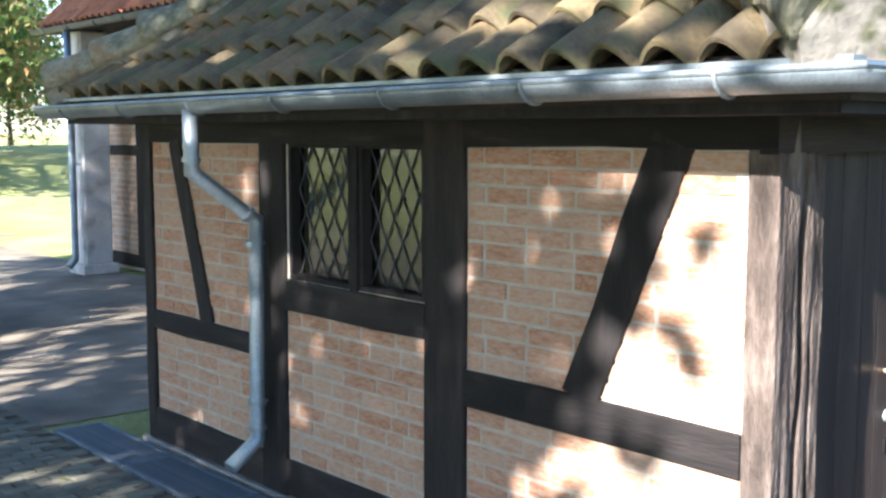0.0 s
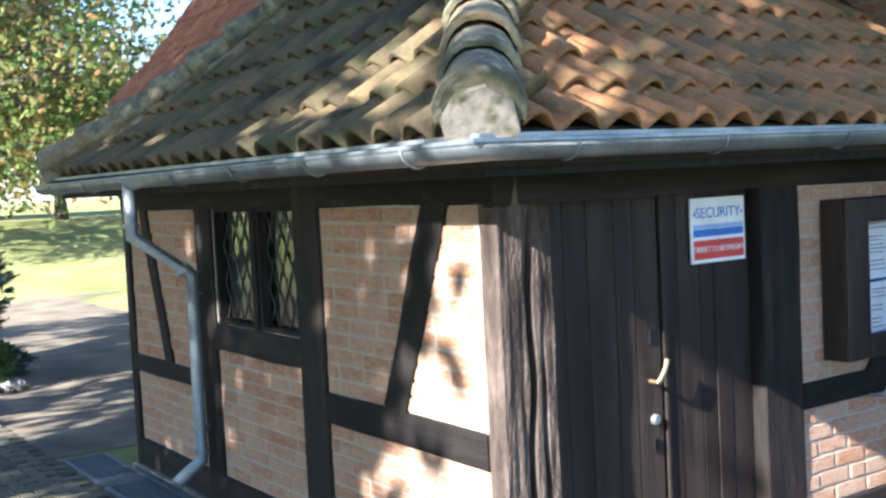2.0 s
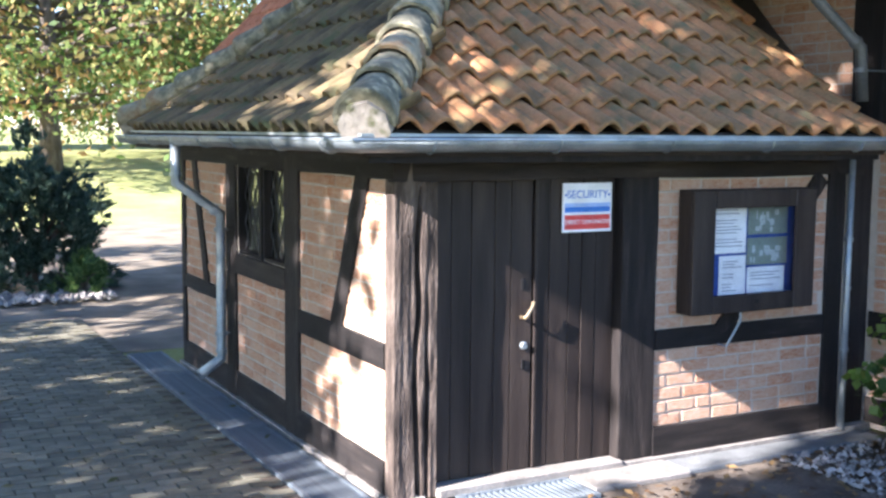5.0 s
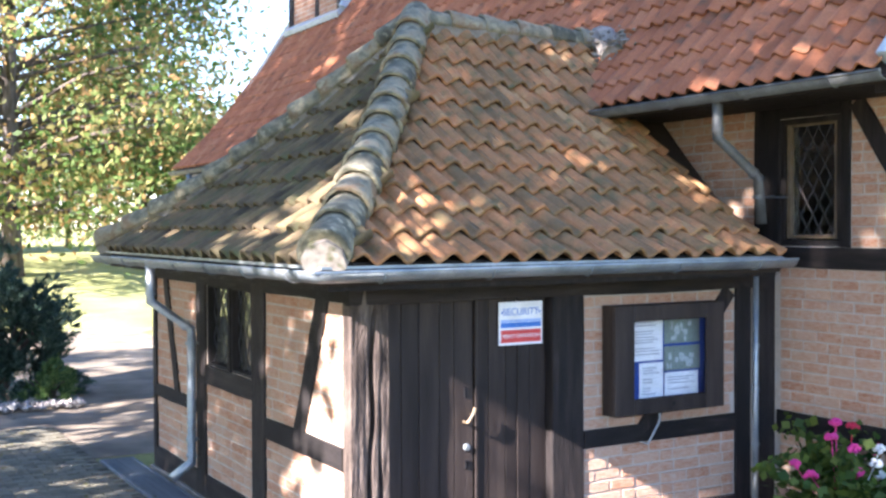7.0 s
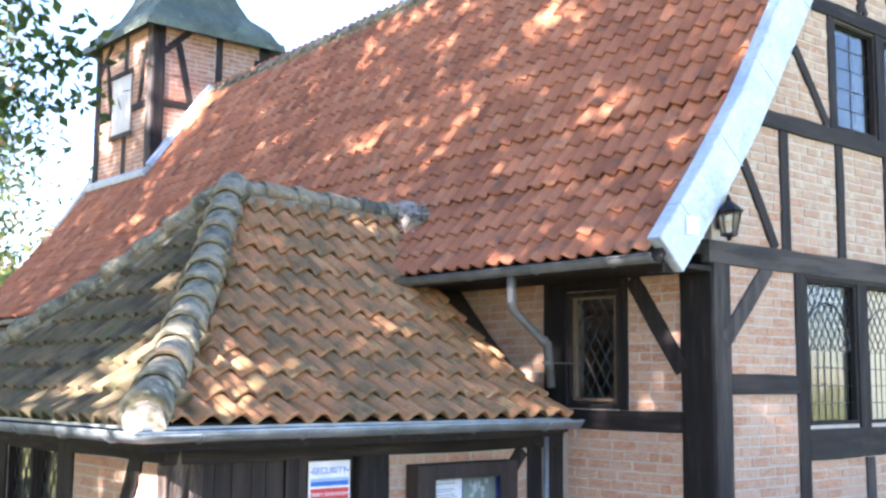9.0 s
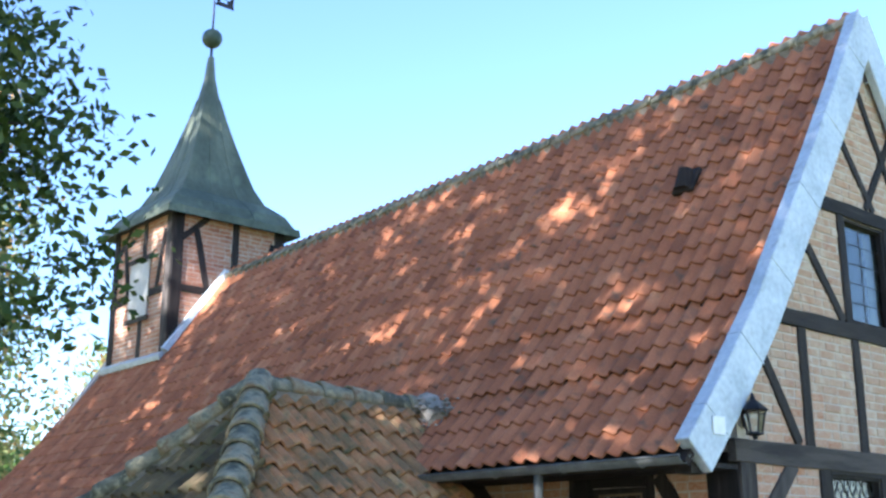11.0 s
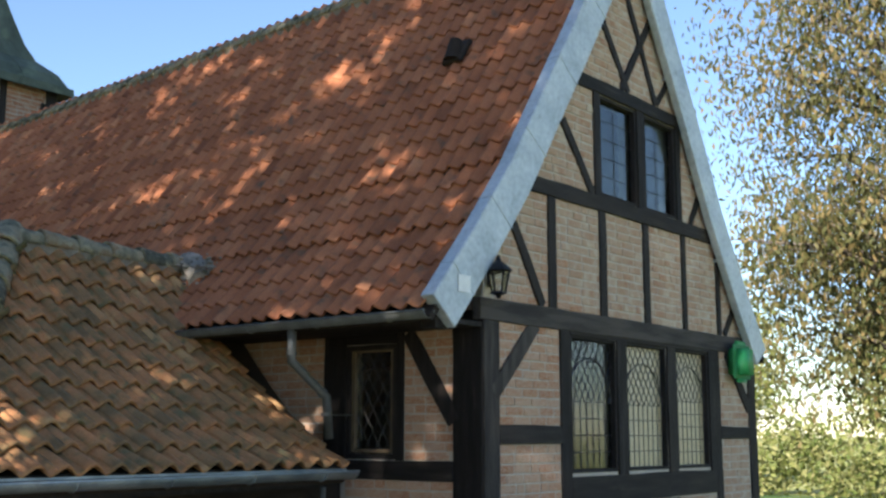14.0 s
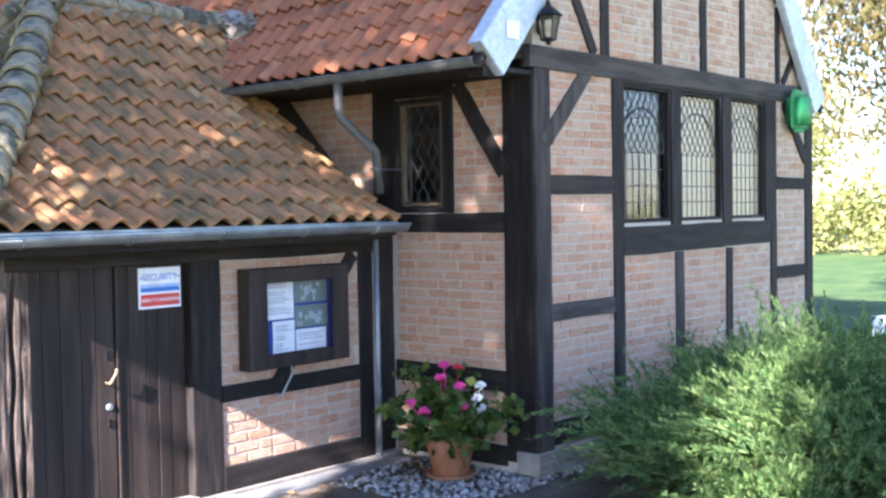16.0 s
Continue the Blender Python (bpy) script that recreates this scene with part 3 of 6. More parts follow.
def notice_case():
    c = thing("notice_case", "dark brown wooden notice case with glass and pinned papers", "notice case", pose(0, 0, 0))
    x0, x1, z0, z1, d = 2.05, 3.13, 0.985, 1.8, 0.17
    part("back_panel", box(bmesh.new(), x0 + 0.02, x1 - 0.02, -0.05, -0.014, z0 + 0.02, z1 - 0.02), NAVY, c, "dark blue felt back panel")
    for nm, a, b, e, f in (("side", x0, x0 + 0.035, z0, z1), ("side", x1 - 0.035, x1, z0, z1), ("side", x0 + 0.035, x1 - 0.035, z1 - 0.035, z1), ("side", x0 + 0.035, x1 - 0.035, z0, z0 + 0.035)):
        part(nm, box(bmesh.new(), a, b, -d + 0.03, -0.014, e, f, 0.004), DOORWOOD, c)
    fw, fh = 0.185, 0.12
    door = part("case_door", box(bmesh.new(), x0, x0 + fw, -d, -d + 0.029, z0, z1, 0.006), DOORWOOD, c)
    for a, b, e, f in ((x1 - fw, x1, z0, z1), (x0 + fw, x1 - fw, z1 - fh, z1), (x0 + fw, x1 - fw, z0, z0 + fh)):
        part("frame_bar", box(bmesh.new(), a, b, -d, -d + 0.029, e, f, 0.006), DOORWOOD, door)
    g = part("pane", box(bmesh.new(), x0 + fw - 0.01, x1 - fw + 0.01, -d + 0.012, -d + 0.016, z0 + fh - 0.01, z1 - fh + 0.01), GLASS_C, door)
    g.visible_shadow = False
    k = part("key_plate", box(bmesh.new(), 2.6, 2.63, -d - 0.006, -d, z0 + 0.05, z0 + 0.08, 0.003), IRON, door)
    for a, b, e, f, m in ((2.24, 2.6, 1.37, 1.7, PAPER), (2.62, 2.98, 1.48, 1.69, PRINT_G), (2.615, 2.98, 1.28, 1.465, PRINT_G), (2.37, 2.605, 1.09, 1.355, PAPER), (2.62, 2.96, 1.09, 1.268, PAPER)):
        sh = part("sheet", box(bmesh.new(), a, b, -0.0555, -0.052, e, f), m, c)
        sh.rotation_euler = (0, random.uniform(-0.004, 0.004), 0)
        bm, rng = bmesh.new(), random.Random(int(a * 1000 + e * 100))
        if m is PAPER:
            z = f - 0.035
            while z > e + 0.03:
                box(bm, a + 0.03, b - rng.uniform(0.03, 0.14), -0.0575, -0.056, z - 0.006, z)
                z -= rng.choice((0.02, 0.024, 0.045))
            part("printed_lines", bm, INK, sh, "lines of small grey print")
        else:
            for _ in range(14):
                u, z = rng.uniform(a + 0.01, b - 0.1), rng.uniform(e + 0.01, f - 0.07)
                box(bm, u, u + rng.uniform(0.01, 0.05), -0.0575 - rng.random() * 0.001, -0.056, z, z + rng.uniform(0.02, 0.06))
            part("picture_patches", bm, PICTURE, sh, "pale patches of a printed photograph", kind="stuff")


notice_case()
tube_bm = bmesh.new()
tube(tube_bm, [(2.42, -0.014, 0.75), (2.42, -0.1, 0.75), (2.5, -0.14, 0.92), (2.5, -0.14, 0.99)], 0.009, 8)
solo("case_bracket", tube_bm, ZINC, "thin bent steel bracket under the notice case", "bracket")

# ---- annex roof ----
EX0, EY0, EY1, RX, RY, EZ, RZ = -0.40, -0.47, 4.86, 1.74, 2.26, 2.14, 4.16


def rise(s):
    return EZ + (RZ - EZ) * (0.68 * s + 0.32 * s * s)


TL, TW, GAUGE = 0.41, 0.215, 0.315


def tile_mesh(name, material, TW=0.215, TL=0.41, amp=0.034, nose=0.040, thick=0.018, roll=0.4):
    """An S-shaped pantile: a wide shallow pan and a narrower roll that laps over its neighbour; its nose at y = 0."""
    bm = bmesh.new()
    n = 12
    us = [(-0.006 + (TW + 0.016) * k / n) for k in range(n + 1)]

    def height(u):
        p = (u / TW) % 1.0
        if p < roll:
            return amp * (0.15 + 0.95 * math.sin(math.pi * p / roll))
        return amp * (0.15 - 0.85 * math.sin(math.pi * (p - roll) / (1 - roll)))
    ends = ((0, nose), (0.03, nose - 0.001), (TL, 0.006))
    top = [[bm.verts.new((u, y, height(u) + lift)) for u in us] for y, lift in ends]
    bot = [[bm.verts.new((u, y, height(u) + lift - thick)) for u in us] for y, lift in (ends[0], ends[2])]
    for k in range(n):
        for a, b in zip(top, top[1:]):
            bm.faces.new((a[k], a[k + 1], b[k + 1], b[k])).smooth = True
        bm.faces.new((bot[0][k + 1], bot[0][k], bot[1][k], bot[1][k + 1])).smooth = True
        bm.faces.new((bot[0][k], bot[0][k + 1], top[0][k + 1], top[0][k]))
    bm.faces.new((bot[0][0], top[0][0], top[1][0], top[2][0], bot[1][0]))
    bm.faces.new((top[0][-1], bot[0][-1], bot[1][-1], top[2][-1], top[1][-1]))
    me = mesh_of(name, bm)
    me.materials.append(material)
    return me


NW, NG = 0.181, 0.27          # the nave's smaller tiles: width and gauge
MESH_SIDE, MESH_MOSS, MESH_NAVE = tile_mesh("tile_side", TILE_SIDE, amp=0.042, nose=0.058, roll=0.58), tile_mesh("tile_moss", TILE_MOSS, amp=0.05, nose=0.046, roll=0.66), tile_mesh("tile_nave", TILE_NAVE, NW, 0.345, 0.03, 0.034, 0.014, 0.42)


def tile_frame(origin, along, up, rng, wob=0.008):
    x, y = Vector(along).normalized(), Vector(up).normalized()
    z = x.cross(y)
    m = Matrix((x, y, z)).transposed().to_4x4()
    return Matrix.Translation(Vector(origin) + z * rng.uniform(-0.004, 0.006)) @ m @ Euler((rng.uniform(-wob, wob), rng.uniform(-wob, wob), rng.uniform(-wob, wob))).to_matrix().to_4x4()


def slope_rows(run):
    """The tile courses of an annex slope: steps s up the slope, a gauge apart along its curve."""
    out, s, acc = [0.0], 0.0, 0.0
    while s < 1:
        ds = 0.002
        acc += math.hypot(run * ds, rise(s + ds) - rise(s))
        s += ds
        if acc >= GAUGE:
            out.append(s)
            acc = 0.0
    return out


def tangent(run, s, horiz):
    ds = 0.12
    v = Vector((horiz[0] * run * ds, horiz[1] * run * ds, rise(min(1, s + ds)) - rise(min(1, s + ds) - ds)))
    return v.normalized()


roof_annex = thing("roof_annex", "hipped roof of mossy clay pantiles over the annex", "roof", kind="structure")
bm = bmesh.new()
N = 10
for corners in (((EX0, EY0), (3.42, EY0), (RX, RY), (AX + 0.2, RY)), ((EX0, EY1), (EX0, EY0), (RX, RY), (RX, RY)), ((AX, EY1), (EX0, EY1), (AX + 0.2, RY), (RX, RY))):
    (x0, y0), (x1, y1), (x2, y2), (x3, y3) = corners
    prev = None
    for k in range(N + 1):
        s = k / N
        row = [bm.verts.new((x0 + (x2 - x0) * s, y0 + (y2 - y0) * s, rise(s) - 0.085)), bm.verts.new((x1 + (x3 - x1) * s, y1 + (y3 - y1) * s, rise(s) - 0.085))]
        if prev:
            bm.faces.new((prev[0], prev[1], row[1], row[0]))
        prev = row
deck = part("roof_deck", bm, DECK, roof_annex)
sol = deck.modifiers.new("thick", "SOLIDIFY")
sol.thickness, sol.offset = 0.05, 0.0
part("soffit", box(bmesh.new(), EX0 + 0.05, 3.42, EY0 + 0.05, EY1 - 0.05, 2.0, 2.06), TIMBER, roof_annex, "dark boarded eaves")


def place_tiles(parent, mesh, spots, seed, limit=300, joined=None):
    for m in spots[:limit]:
        ob = new("roof_tile", mesh)
        ob.parent = parent
        ob.matrix_basis = m
    if spots[limit:]:
        co = np.array([v.co[:] for v in mesh.vertices])
        polys = [tuple(p.vertices) for p in mesh.polygons]
        vs, fs = [], []
        for i, m in enumerate(spots[limit:]):
            a = np.array(m)
            vs.append(co @ a[:3, :3].T + a[:3, 3])
            fs += [tuple(k + i * len(co) for k in p) for p in polys]
        me = bpy.data.meshes.new("roof_tiles_far")
        me.from_pydata(np.concatenate(vs).tolist(), [], fs)
        me.materials.append(joined)
        for p in me.polygons:
            p.use_smooth = len(p.vertices) == 4
        ob = new("roof_tiles_far", me)
        ob.parent = parent
        tagged(ob, kind="stuff")


def annex_tiles():
    rng = random.Random(5)
    spots = []
    for s in slope_rows(RY - EY0):
        if s > 0.97:
            continue
        x_lo, x_hi = EX0 + (RX - EX0) * s + 0.03, AX + 0.35 * s
        y, z = EY0 + (RY - EY0) * s, rise(s)
        k = math.ceil(x_lo / TW)
        while k * TW < x_hi:
            # valley against the nave roof: tiles stop short, dark deck stands in for shade
            if k * TW + TW < 3.52 + 0.2 * s:
                spots.append(tile_frame((k * TW, y, z), (1, 0, 0), tangent(RY - EY0, s, (0, 1)), rng))
            k += 1
    front_side = part("front_slope", box(bmesh.new(), EX0 + 0.1, 3.4, EY0 + 0.03, EY0 + 0.05, EZ - 0.03, EZ + 0.03), TIMBER, roof_annex, "orange and ochre mossy pantiles")
    place_tiles(front_side, MESH_SIDE, spots, 1, 320, TILE_SIDE)
    spots = []
    for s in slope_rows(RX - EX0):
        if s > 0.95:
            continue
        y_lo, y_hi = EY0 + (RY - EY0) * s, EY1 - (EY1 - RY) * s
        x, z = EX0 + (RX - EX0) * s, rise(s)
        k = math.ceil((y_lo + 0.16) / TW)
        while k * TW < y_hi + 0.1:
            spots.append(tile_frame((x, k * TW, z), (0, -1, 0), tangent(RX - EX0, s, (1, 0)), rng, 0.012))
            k += 1
    end_side = part("end_slope", box(bmesh.new(), EX0 + 0.03, EX0 + 0.05, EY0 + 0.1, EY1 - 0.1, EZ - 0.03, EZ + 0.03), TIMBER, roof_annex, "dark grey-brown mossy pantiles")
    place_tiles(end_side, MESH_MOSS, spots, 2, 320, TILE_MOSS)


def cap_line(parent, pts, r, step, seed):
    """Half-round cap tiles laid over one another along a line, on a bed of mortar."""
    rng = random.Random(seed)
    pts = [Vector(p) for p in pts]
    total = sum((b - a).length for a, b in zip(pts, pts[1:]))

    def at(d):
        for a, b in zip(pts, pts[1:]):
            if d <= (b - a).length or b is pts[-1]:
                return a + (b - a).normalized() * d, (b - a).normalized()
            d -= (b - a).length
    d = 0.0
    while d < total - step * 0.3:
        p, t = at(d)
        bm = bmesh.new()
        side = t.cross(Vector((0, 0, 1))).normalized()
        up = side.cross(t).normalized()
        rings = []
        L = step * 1.22
        for s, rr in ((0, r * 1.1), (0.04, r * 1.13), (L * 0.5, r * 1.0), (L, r * 0.92)):
            for inner in (0, 1):
                ring = []
                for k in range(11):
                    a = math.pi * (-0.08 + 1.16 * k / 10)
                    q = (rr - 0.022 * inner) * (1 + 0.05 * noise.noise((d * 3 + s * 6, k * 0.7, seed)))
                    ring.append(bm.verts.new(p + t * s + side * q * math.cos(a) + up * (q * math.sin(a) - 0.02 + 0.018 * (1 - s / L))))
                rings.append(ring)
        outer, inn = rings[0::2], rings[1::2]
        for a, b in zip(outer, outer[1:]):
            for k in range(10):
                bm.faces.new((a[k], a[k + 1], b[k + 1], b[k])).smooth = True
        for a, b in zip(inn, inn[1:]):
            for k in range(10):
                bm.faces.new((a[k + 1], a[k], b[k], b[k + 1]))
        for k in range(10):
            bm.faces.new((inn[0][k], inn[0][k + 1], outer[0][k + 1], outer[0][k]))
        if d == 0.0:
            c = bm.verts.new(p + t * 0.05 + up * 0.0)
            for k in range(10):
                bm.faces.new((inn[0][k + 1], inn[0][k], c))
        for i in (0, 10):
            for a in range(3):
                bm.faces.new((outer[a][i], inn[a][i], inn[a + 1][i], outer[a + 1][i]))
        bmesh.ops.recalc_face_normals(bm, faces=bm.faces)
        part("cap_tile", bm, HIPTILE, parent)
        d += step * rng.uniform(0.95, 1.05)
    bed = bmesh.new()
    tube(bed, [q - Vector((0, 0, r * 0.35)) for q in pts], r * 0.95, 8)
    part("mortar_bed", bed, CEMENT, parent)


hip_a = [(EX0 + (RX - EX0) * s, EY0 + (RY - EY0) * s, rise(s) + 0.09) for s in [k / 9 for k in range(10)]]
hip_b = [(EX0 + (RX - EX0) * s, EY1 - (EY1 - RY) * s, rise(s) + 0.09) for s in [k / 9 for k in range(10)]]
caps = part("hip_ridge", box(bmesh.new(), RX - 0.05, RX + 0.05, RY - 0.05, RY + 0.05, RZ - 0.1, RZ), CEMENT, roof_annex)
cap_line(caps, hip_a, 0.15, 0.34, 3)
cap_line(caps, hip_b, 0.14, 0.36, 4)
cap_line(caps, [(RX - 0.05, RY, RZ + 0.07), (AX - 0.02, RY, RZ + 0.02)], 0.125, 0.36, 5)


def gutter(name, label, pts, r, hooks, material, group=""):
    """A half-round gutter along points, with its beaded lip, joint sleeves and hooks."""
    g = thing(name, label, "gutter", group=group)
    pts = [Vector(p) for p in pts]
    bm = bmesh.new()
    rings = []
    for i, p in enumerate(pts):
        a = (p - pts[i - 1]).normalized() if i else (pts[1] - p).normalized()
        b = (pts[i + 1] - p).normalized() if i < len(pts) - 1 else a
        t = (a + b).normalized()
        side = t.cross(Vector((0, 0, 1))).normalized() / max(0.5, math.cos(a.angle(b) / 2) if i and i < len(pts) - 1 else 1)
        ring = [bm.verts.new(p + side * (rr * math.cos(q)) + Vector((0, 0, rr * math.sin(q) * 0.95))) for rr, order in ((r, 1), (r - 0.006, -1)) for q in [math.pi * (1 + (k if order > 0 else 10 - k) / 10) for k in range(11)]]
        rings.append(ring)
    for a, b in zip(rings, rings[1:]):
        for k in range(22):
            bm.faces.new((a[k], a[(k + 1) % 22], b[(k + 1) % 22], b[k])).smooth = True
    bm.faces.new(rings[0])
    bm.faces.new(rings[-1][::-1])
    bmesh.ops.recalc_face_normals(bm, faces=bm.faces)
    part("trough", bm, material, g)
    for s in (-1, 1):
        lip = bmesh.new()
        line = []
        for i, p in enumerate(pts):
            a = (p - pts[i - 1]).normalized() if i else (pts[1] - p).normalized()
            b = (pts[i + 1] - p).normalized() if i < len(pts) - 1 else a
            side = (a + b).normalized().cross(Vector((0, 0, 1))).normalized() / max(0.5, math.cos(a.angle(b) / 2) if i and i < len(pts) - 1 else 1)
            line.append(p + side * r * s)
        tube(lip, line, 0.011, 8)
        part("beaded_lip", lip, material, g)
    for a, b in zip(pts, pts[1:]):
        n = max(1, int((b - a).length / hooks))
        t = (b - a).normalized()
        side = t.cross(Vector((0, 0, 1)))
        for k in range(n):
            c = a + (b - a) * (k + 0.5) / n
            h = bmesh.new()
            rr = r + 0.004
            line = [c + side * rr * math.cos(q) + Vector((0, 0, rr * math.sin(q) * 0.95)) for q in [math.pi * (1 + j / 10) for j in range(11)]]
            tube(h, line, 0.008, 6)
            part("hook", h, material, g)
    return g


GZ = 2.12
gutter("gutter", "bright zinc half-round gutter along the annex eaves", [(EX0 - 0.03, EY1 + 0.1, GZ - 0.02), (EX0 - 0.03, EY0 - 0.03, GZ), (3.5, EY0 - 0.03, GZ + 0.01)], 0.07, 0.75, ZINC)
solo("eaves_flashing", box(box(bmesh.new(), EX0 - 0.02, EX0 + 0.09, EY0 - 0.02, EY1, EZ - 0.005, EZ + 0.012), EX0 + 0.09, 3.42, EY0 - 0.02, EY0 + 0.09, EZ - 0.004, EZ + 0.013), ZINC, "pale zinc sheet strip under the lowest tiles", "flashing", "structure")


def downpipe(name, label, pts, r, clips, material):
    d = thing(name, label, "downpipe")
    bm = bmesh.new()
    tube(bm, pts, r, 14)
    part("pipe", bm, material, d, smooth=True)
    for i, p in enumerate(pts[1:-1]):
        c = bmesh.new()
        a = (Vector(pts[i]) - Vector(p)).normalized()
        tube(c, [Vector(p) + a * 0.05, Vector(p) + a * 0.075], r + 0.006, 14)
        part("sleeve", c, material, d)
    for z, wx in clips:
        x, y = pts[-2][0], pts[-2][1]
        c = bmesh.new()
        tube(c, [(x, y, z), (x, y, z + 0.03)], r + 0.008, 14)
        tube(c, [(x, y, z + 0.015), (wx, y, z + 0.015)], 0.008, 6)
        part("clip", c, material, d)
    return d


downpipe("downpipe", "bent zinc downpipe on the annex wall", [(-0.44, 3.07, 2.07), (-0.44, 3.07, 1.75), (-0.09, 3.04, 1.49), (-0.09, 3.06, 0.31), (-0.28, 3.02, 0.2)], 0.042, [(1.35, 0.0), (0.5, 0.0)], ZINC)
downpipe("downpipe", "short dull zinc downpipe from the nave gutter onto the annex roof", [(3.1, -0.12, 3.36), (3.1, -0.12, 3.07), (3.56, -0.1, 2.77), (3.6, -0.1, 2.4)], 0.042, [(2.6, 3.9)], ZINC_OLD)
downpipe("downpipe", "thin pale cable pipe in the corner of the annex wall", [(3.61, -0.03, 2.0), (3.61, -0.03, 1.0), (3.61, -0.03, 0.0)], 0.024, [(1.4, 3.61), (0.6, 3.61)], ZINC)

# ---- nave ----
RIDGE_X, RIDGE_Z = 6.45, 8.12
SLOPE = [(3.08, 3.43), (3.65, 4.04), (4.2, 4.72), (4.73, 5.5), (5.32, 6.36), (5.86, 7.19), (RIDGE_X, RIDGE_Z)]
SLOPE_R = [(9.52, 3.43), (8.88, 4.15), (8.3, 5.0), (7.78, 5.93), (7.12, 7.03), (RIDGE_X, RIDGE_Z)]


def roof_z(x):
    pts = SLOPE if x <= RIDGE_X else SLOPE_R[::-1]
    return float(np.interp(x, [p[0] for p in pts], [p[1] for p in pts]))


def sag(z, y):
    """The old ridge dips a little towards the tower."""
    return 3.43 + (z - 3.43) * (1 - 0.0065 * max(0, y + 1.6))


def wall_top(x):
    return roof_z(x) - 0.12


LOW_WINDOWS, UP_WINDOWS = ((5.25, 6.1), (6.29, 7.15), (7.36, 8.14)), ((5.87, 6.63), (6.8, 7.5))
wc = []
cuts = sorted([3.9, 4.2, 4.73, RIDGE_X, 7.12, 7.78, 8.3, 8.88, 9.4] + [c for w in LOW_WINDOWS + UP_WINDOWS for c in w])
for a, b in zip(cuts, cuts[1:]):
    m = (a + b) / 2
    spans, z = [], 0.0
    holes = []
    if any(l <= m <= r for l, r in LOW_WINDOWS):
        holes.append((2.09, 3.37))
    if any(l <= m <= r for l, r in UP_WINDOWS):
        holes.append((4.81, 5.86))
    for h0, h1 in holes:
        spans.append((z, h0, h0))
        z = h1
    spans.append((z, wall_top(a), wall_top(b)))
    wc.append((a, b, spans))
gable = wall_body("wall_gable", "half-timbered gable wall of pale brick with dark timbers", M_GABLE, wc, 0.22)
timbers(gable, [
    ("corner_post", (4.0, 0.2), (4.0, 3.41), 0.22, TIMBER_GREY), ("post", (5.16, 0.42), (5.16, 3.41), 0.17, TIMBER_GREY), ("post", (6.195, 2.06), (6.195, 3.41), 0.185, TIMBER_GREY),
    ("post", (6.255, 0.42), (6.255, 1.79), 0.15, TIMBER_GREY), ("post", (7.255, 2.06), (7.255, 3.41), 0.2), ("post", (7.295, 0.42), (7.295, 1.79), 0.13), ("post", (8.28, 2.06), (8.28, 3.41), 0.28),
    ("post", (8.355, 0.42), (8.355, 2.06), 0.15), ("corner_post", (9.3, 0.2), (9.3, 3.41), 0.2),
    ("post", (4.96, 3.58), (4.96, 4.65), 0.13), ("post", (5.88, 3.58), (5.88, 4.65), 0.13), ("post", (6.765, 3.58), (6.765, 4.65), 0.12), ("post", (7.62, 3.58), (7.62, 4.65), 0.1), ("post", (8.48, 3.58), (8.48, 4.65), 0.1),
    ("post", (5.81, 4.79), (5.81, 5.87), 0.12), ("post", (6.715, 4.79), (6.715, 5.87), 0.17), ("post", (7.56, 4.79), (7.56, 5.87), 0.12)])
timbers(gable, [("tie_beam", (3.82, 3.495), (9.42, 3.495), 0.19, TIMBER_GREY), ("rail", (4.5, 4.72), (8.5, 4.72), 0.155), ("collar_beam", (5.3, 5.935), (7.78, 5.935), 0.145)], proud=0.032)
timbers(gable, [
    ("rail", (4.11, 2.44), (5.075, 2.44), 0.165, TIMBER_GREY), ("rail", (4.11, 1.36), (5.075, 1.36), 0.145, TIMBER_GREY), ("sill_beam", (4.11, 0.33), (9.2, 0.33), 0.2),
    ("rail", (5.245, 1.925), (6.1, 1.925), 0.27), ("rail", (6.1, 1.93), (7.155, 1.93), 0.26), ("rail", (7.155, 1.935), (8.28, 1.935), 0.25),
    ("rail", (8.43, 2.47), (9.2, 2.47), 0.14), ("rail", (8.43, 1.46), (9.2, 1.46), 0.14), ("head_rail", (5.245, 3.39), (8.14, 3.39), 0.05)])
timbers(gable, [
    ("brace", (4.03, 2.78), (4.67, 3.43), 0.15, TIMBER_GREY), ("brace", (9.2, 2.75), (8.62, 3.4), 0.14),
    ("brace", (4.79, 3.6), (4.34, 4.3), 0.11), ("brace", (5.7, 4.8), (5.18, 5.44), 0.1), ("brace", (8.6, 3.6), (8.95, 4.0), 0.09), ("brace", (7.81, 4.8), (8.13, 5.25), 0.09),
    ("brace", (6.47, 6.02), (5.96, 6.68), 0.09), ("brace", (6.32, 6.02), (7.09, 7.1), 0.09), ("brace", (7.07, 6.02), (6.37, 7.35), 0.09), ("brace", (7.1, 6.05), (7.56, 6.56), 0.08)], proud=0.026)
for k, (a, b) in enumerate(LOW_WINDOWS):
    leaded_window("window_%d" % (k + 3), "tall leaded church window with an arched lattice head", M_GABLE, a, b, 2.09, 3.37, 0.035, (0.105, 0.15), arch=True, square=True, glass=GLASS_A if k else GLASS_D)
for k, (a, b) in enumerate(UP_WINDOWS):
    leaded_window("window_%d" % (k + 6), "upper gable window with horizontal bars in a black frame", M_GABLE, a, b, 4.81, 5.86, 0.035, (0.3, 0.2), square=True, glass=GLASS_D)
GABLE_PANELS = [(4.11, 5.075, 0.43, 1.29, None), (4.11, 5.075, 1.43, 2.36, None), (4.11, 5.075, 2.52, 3.41, None)]
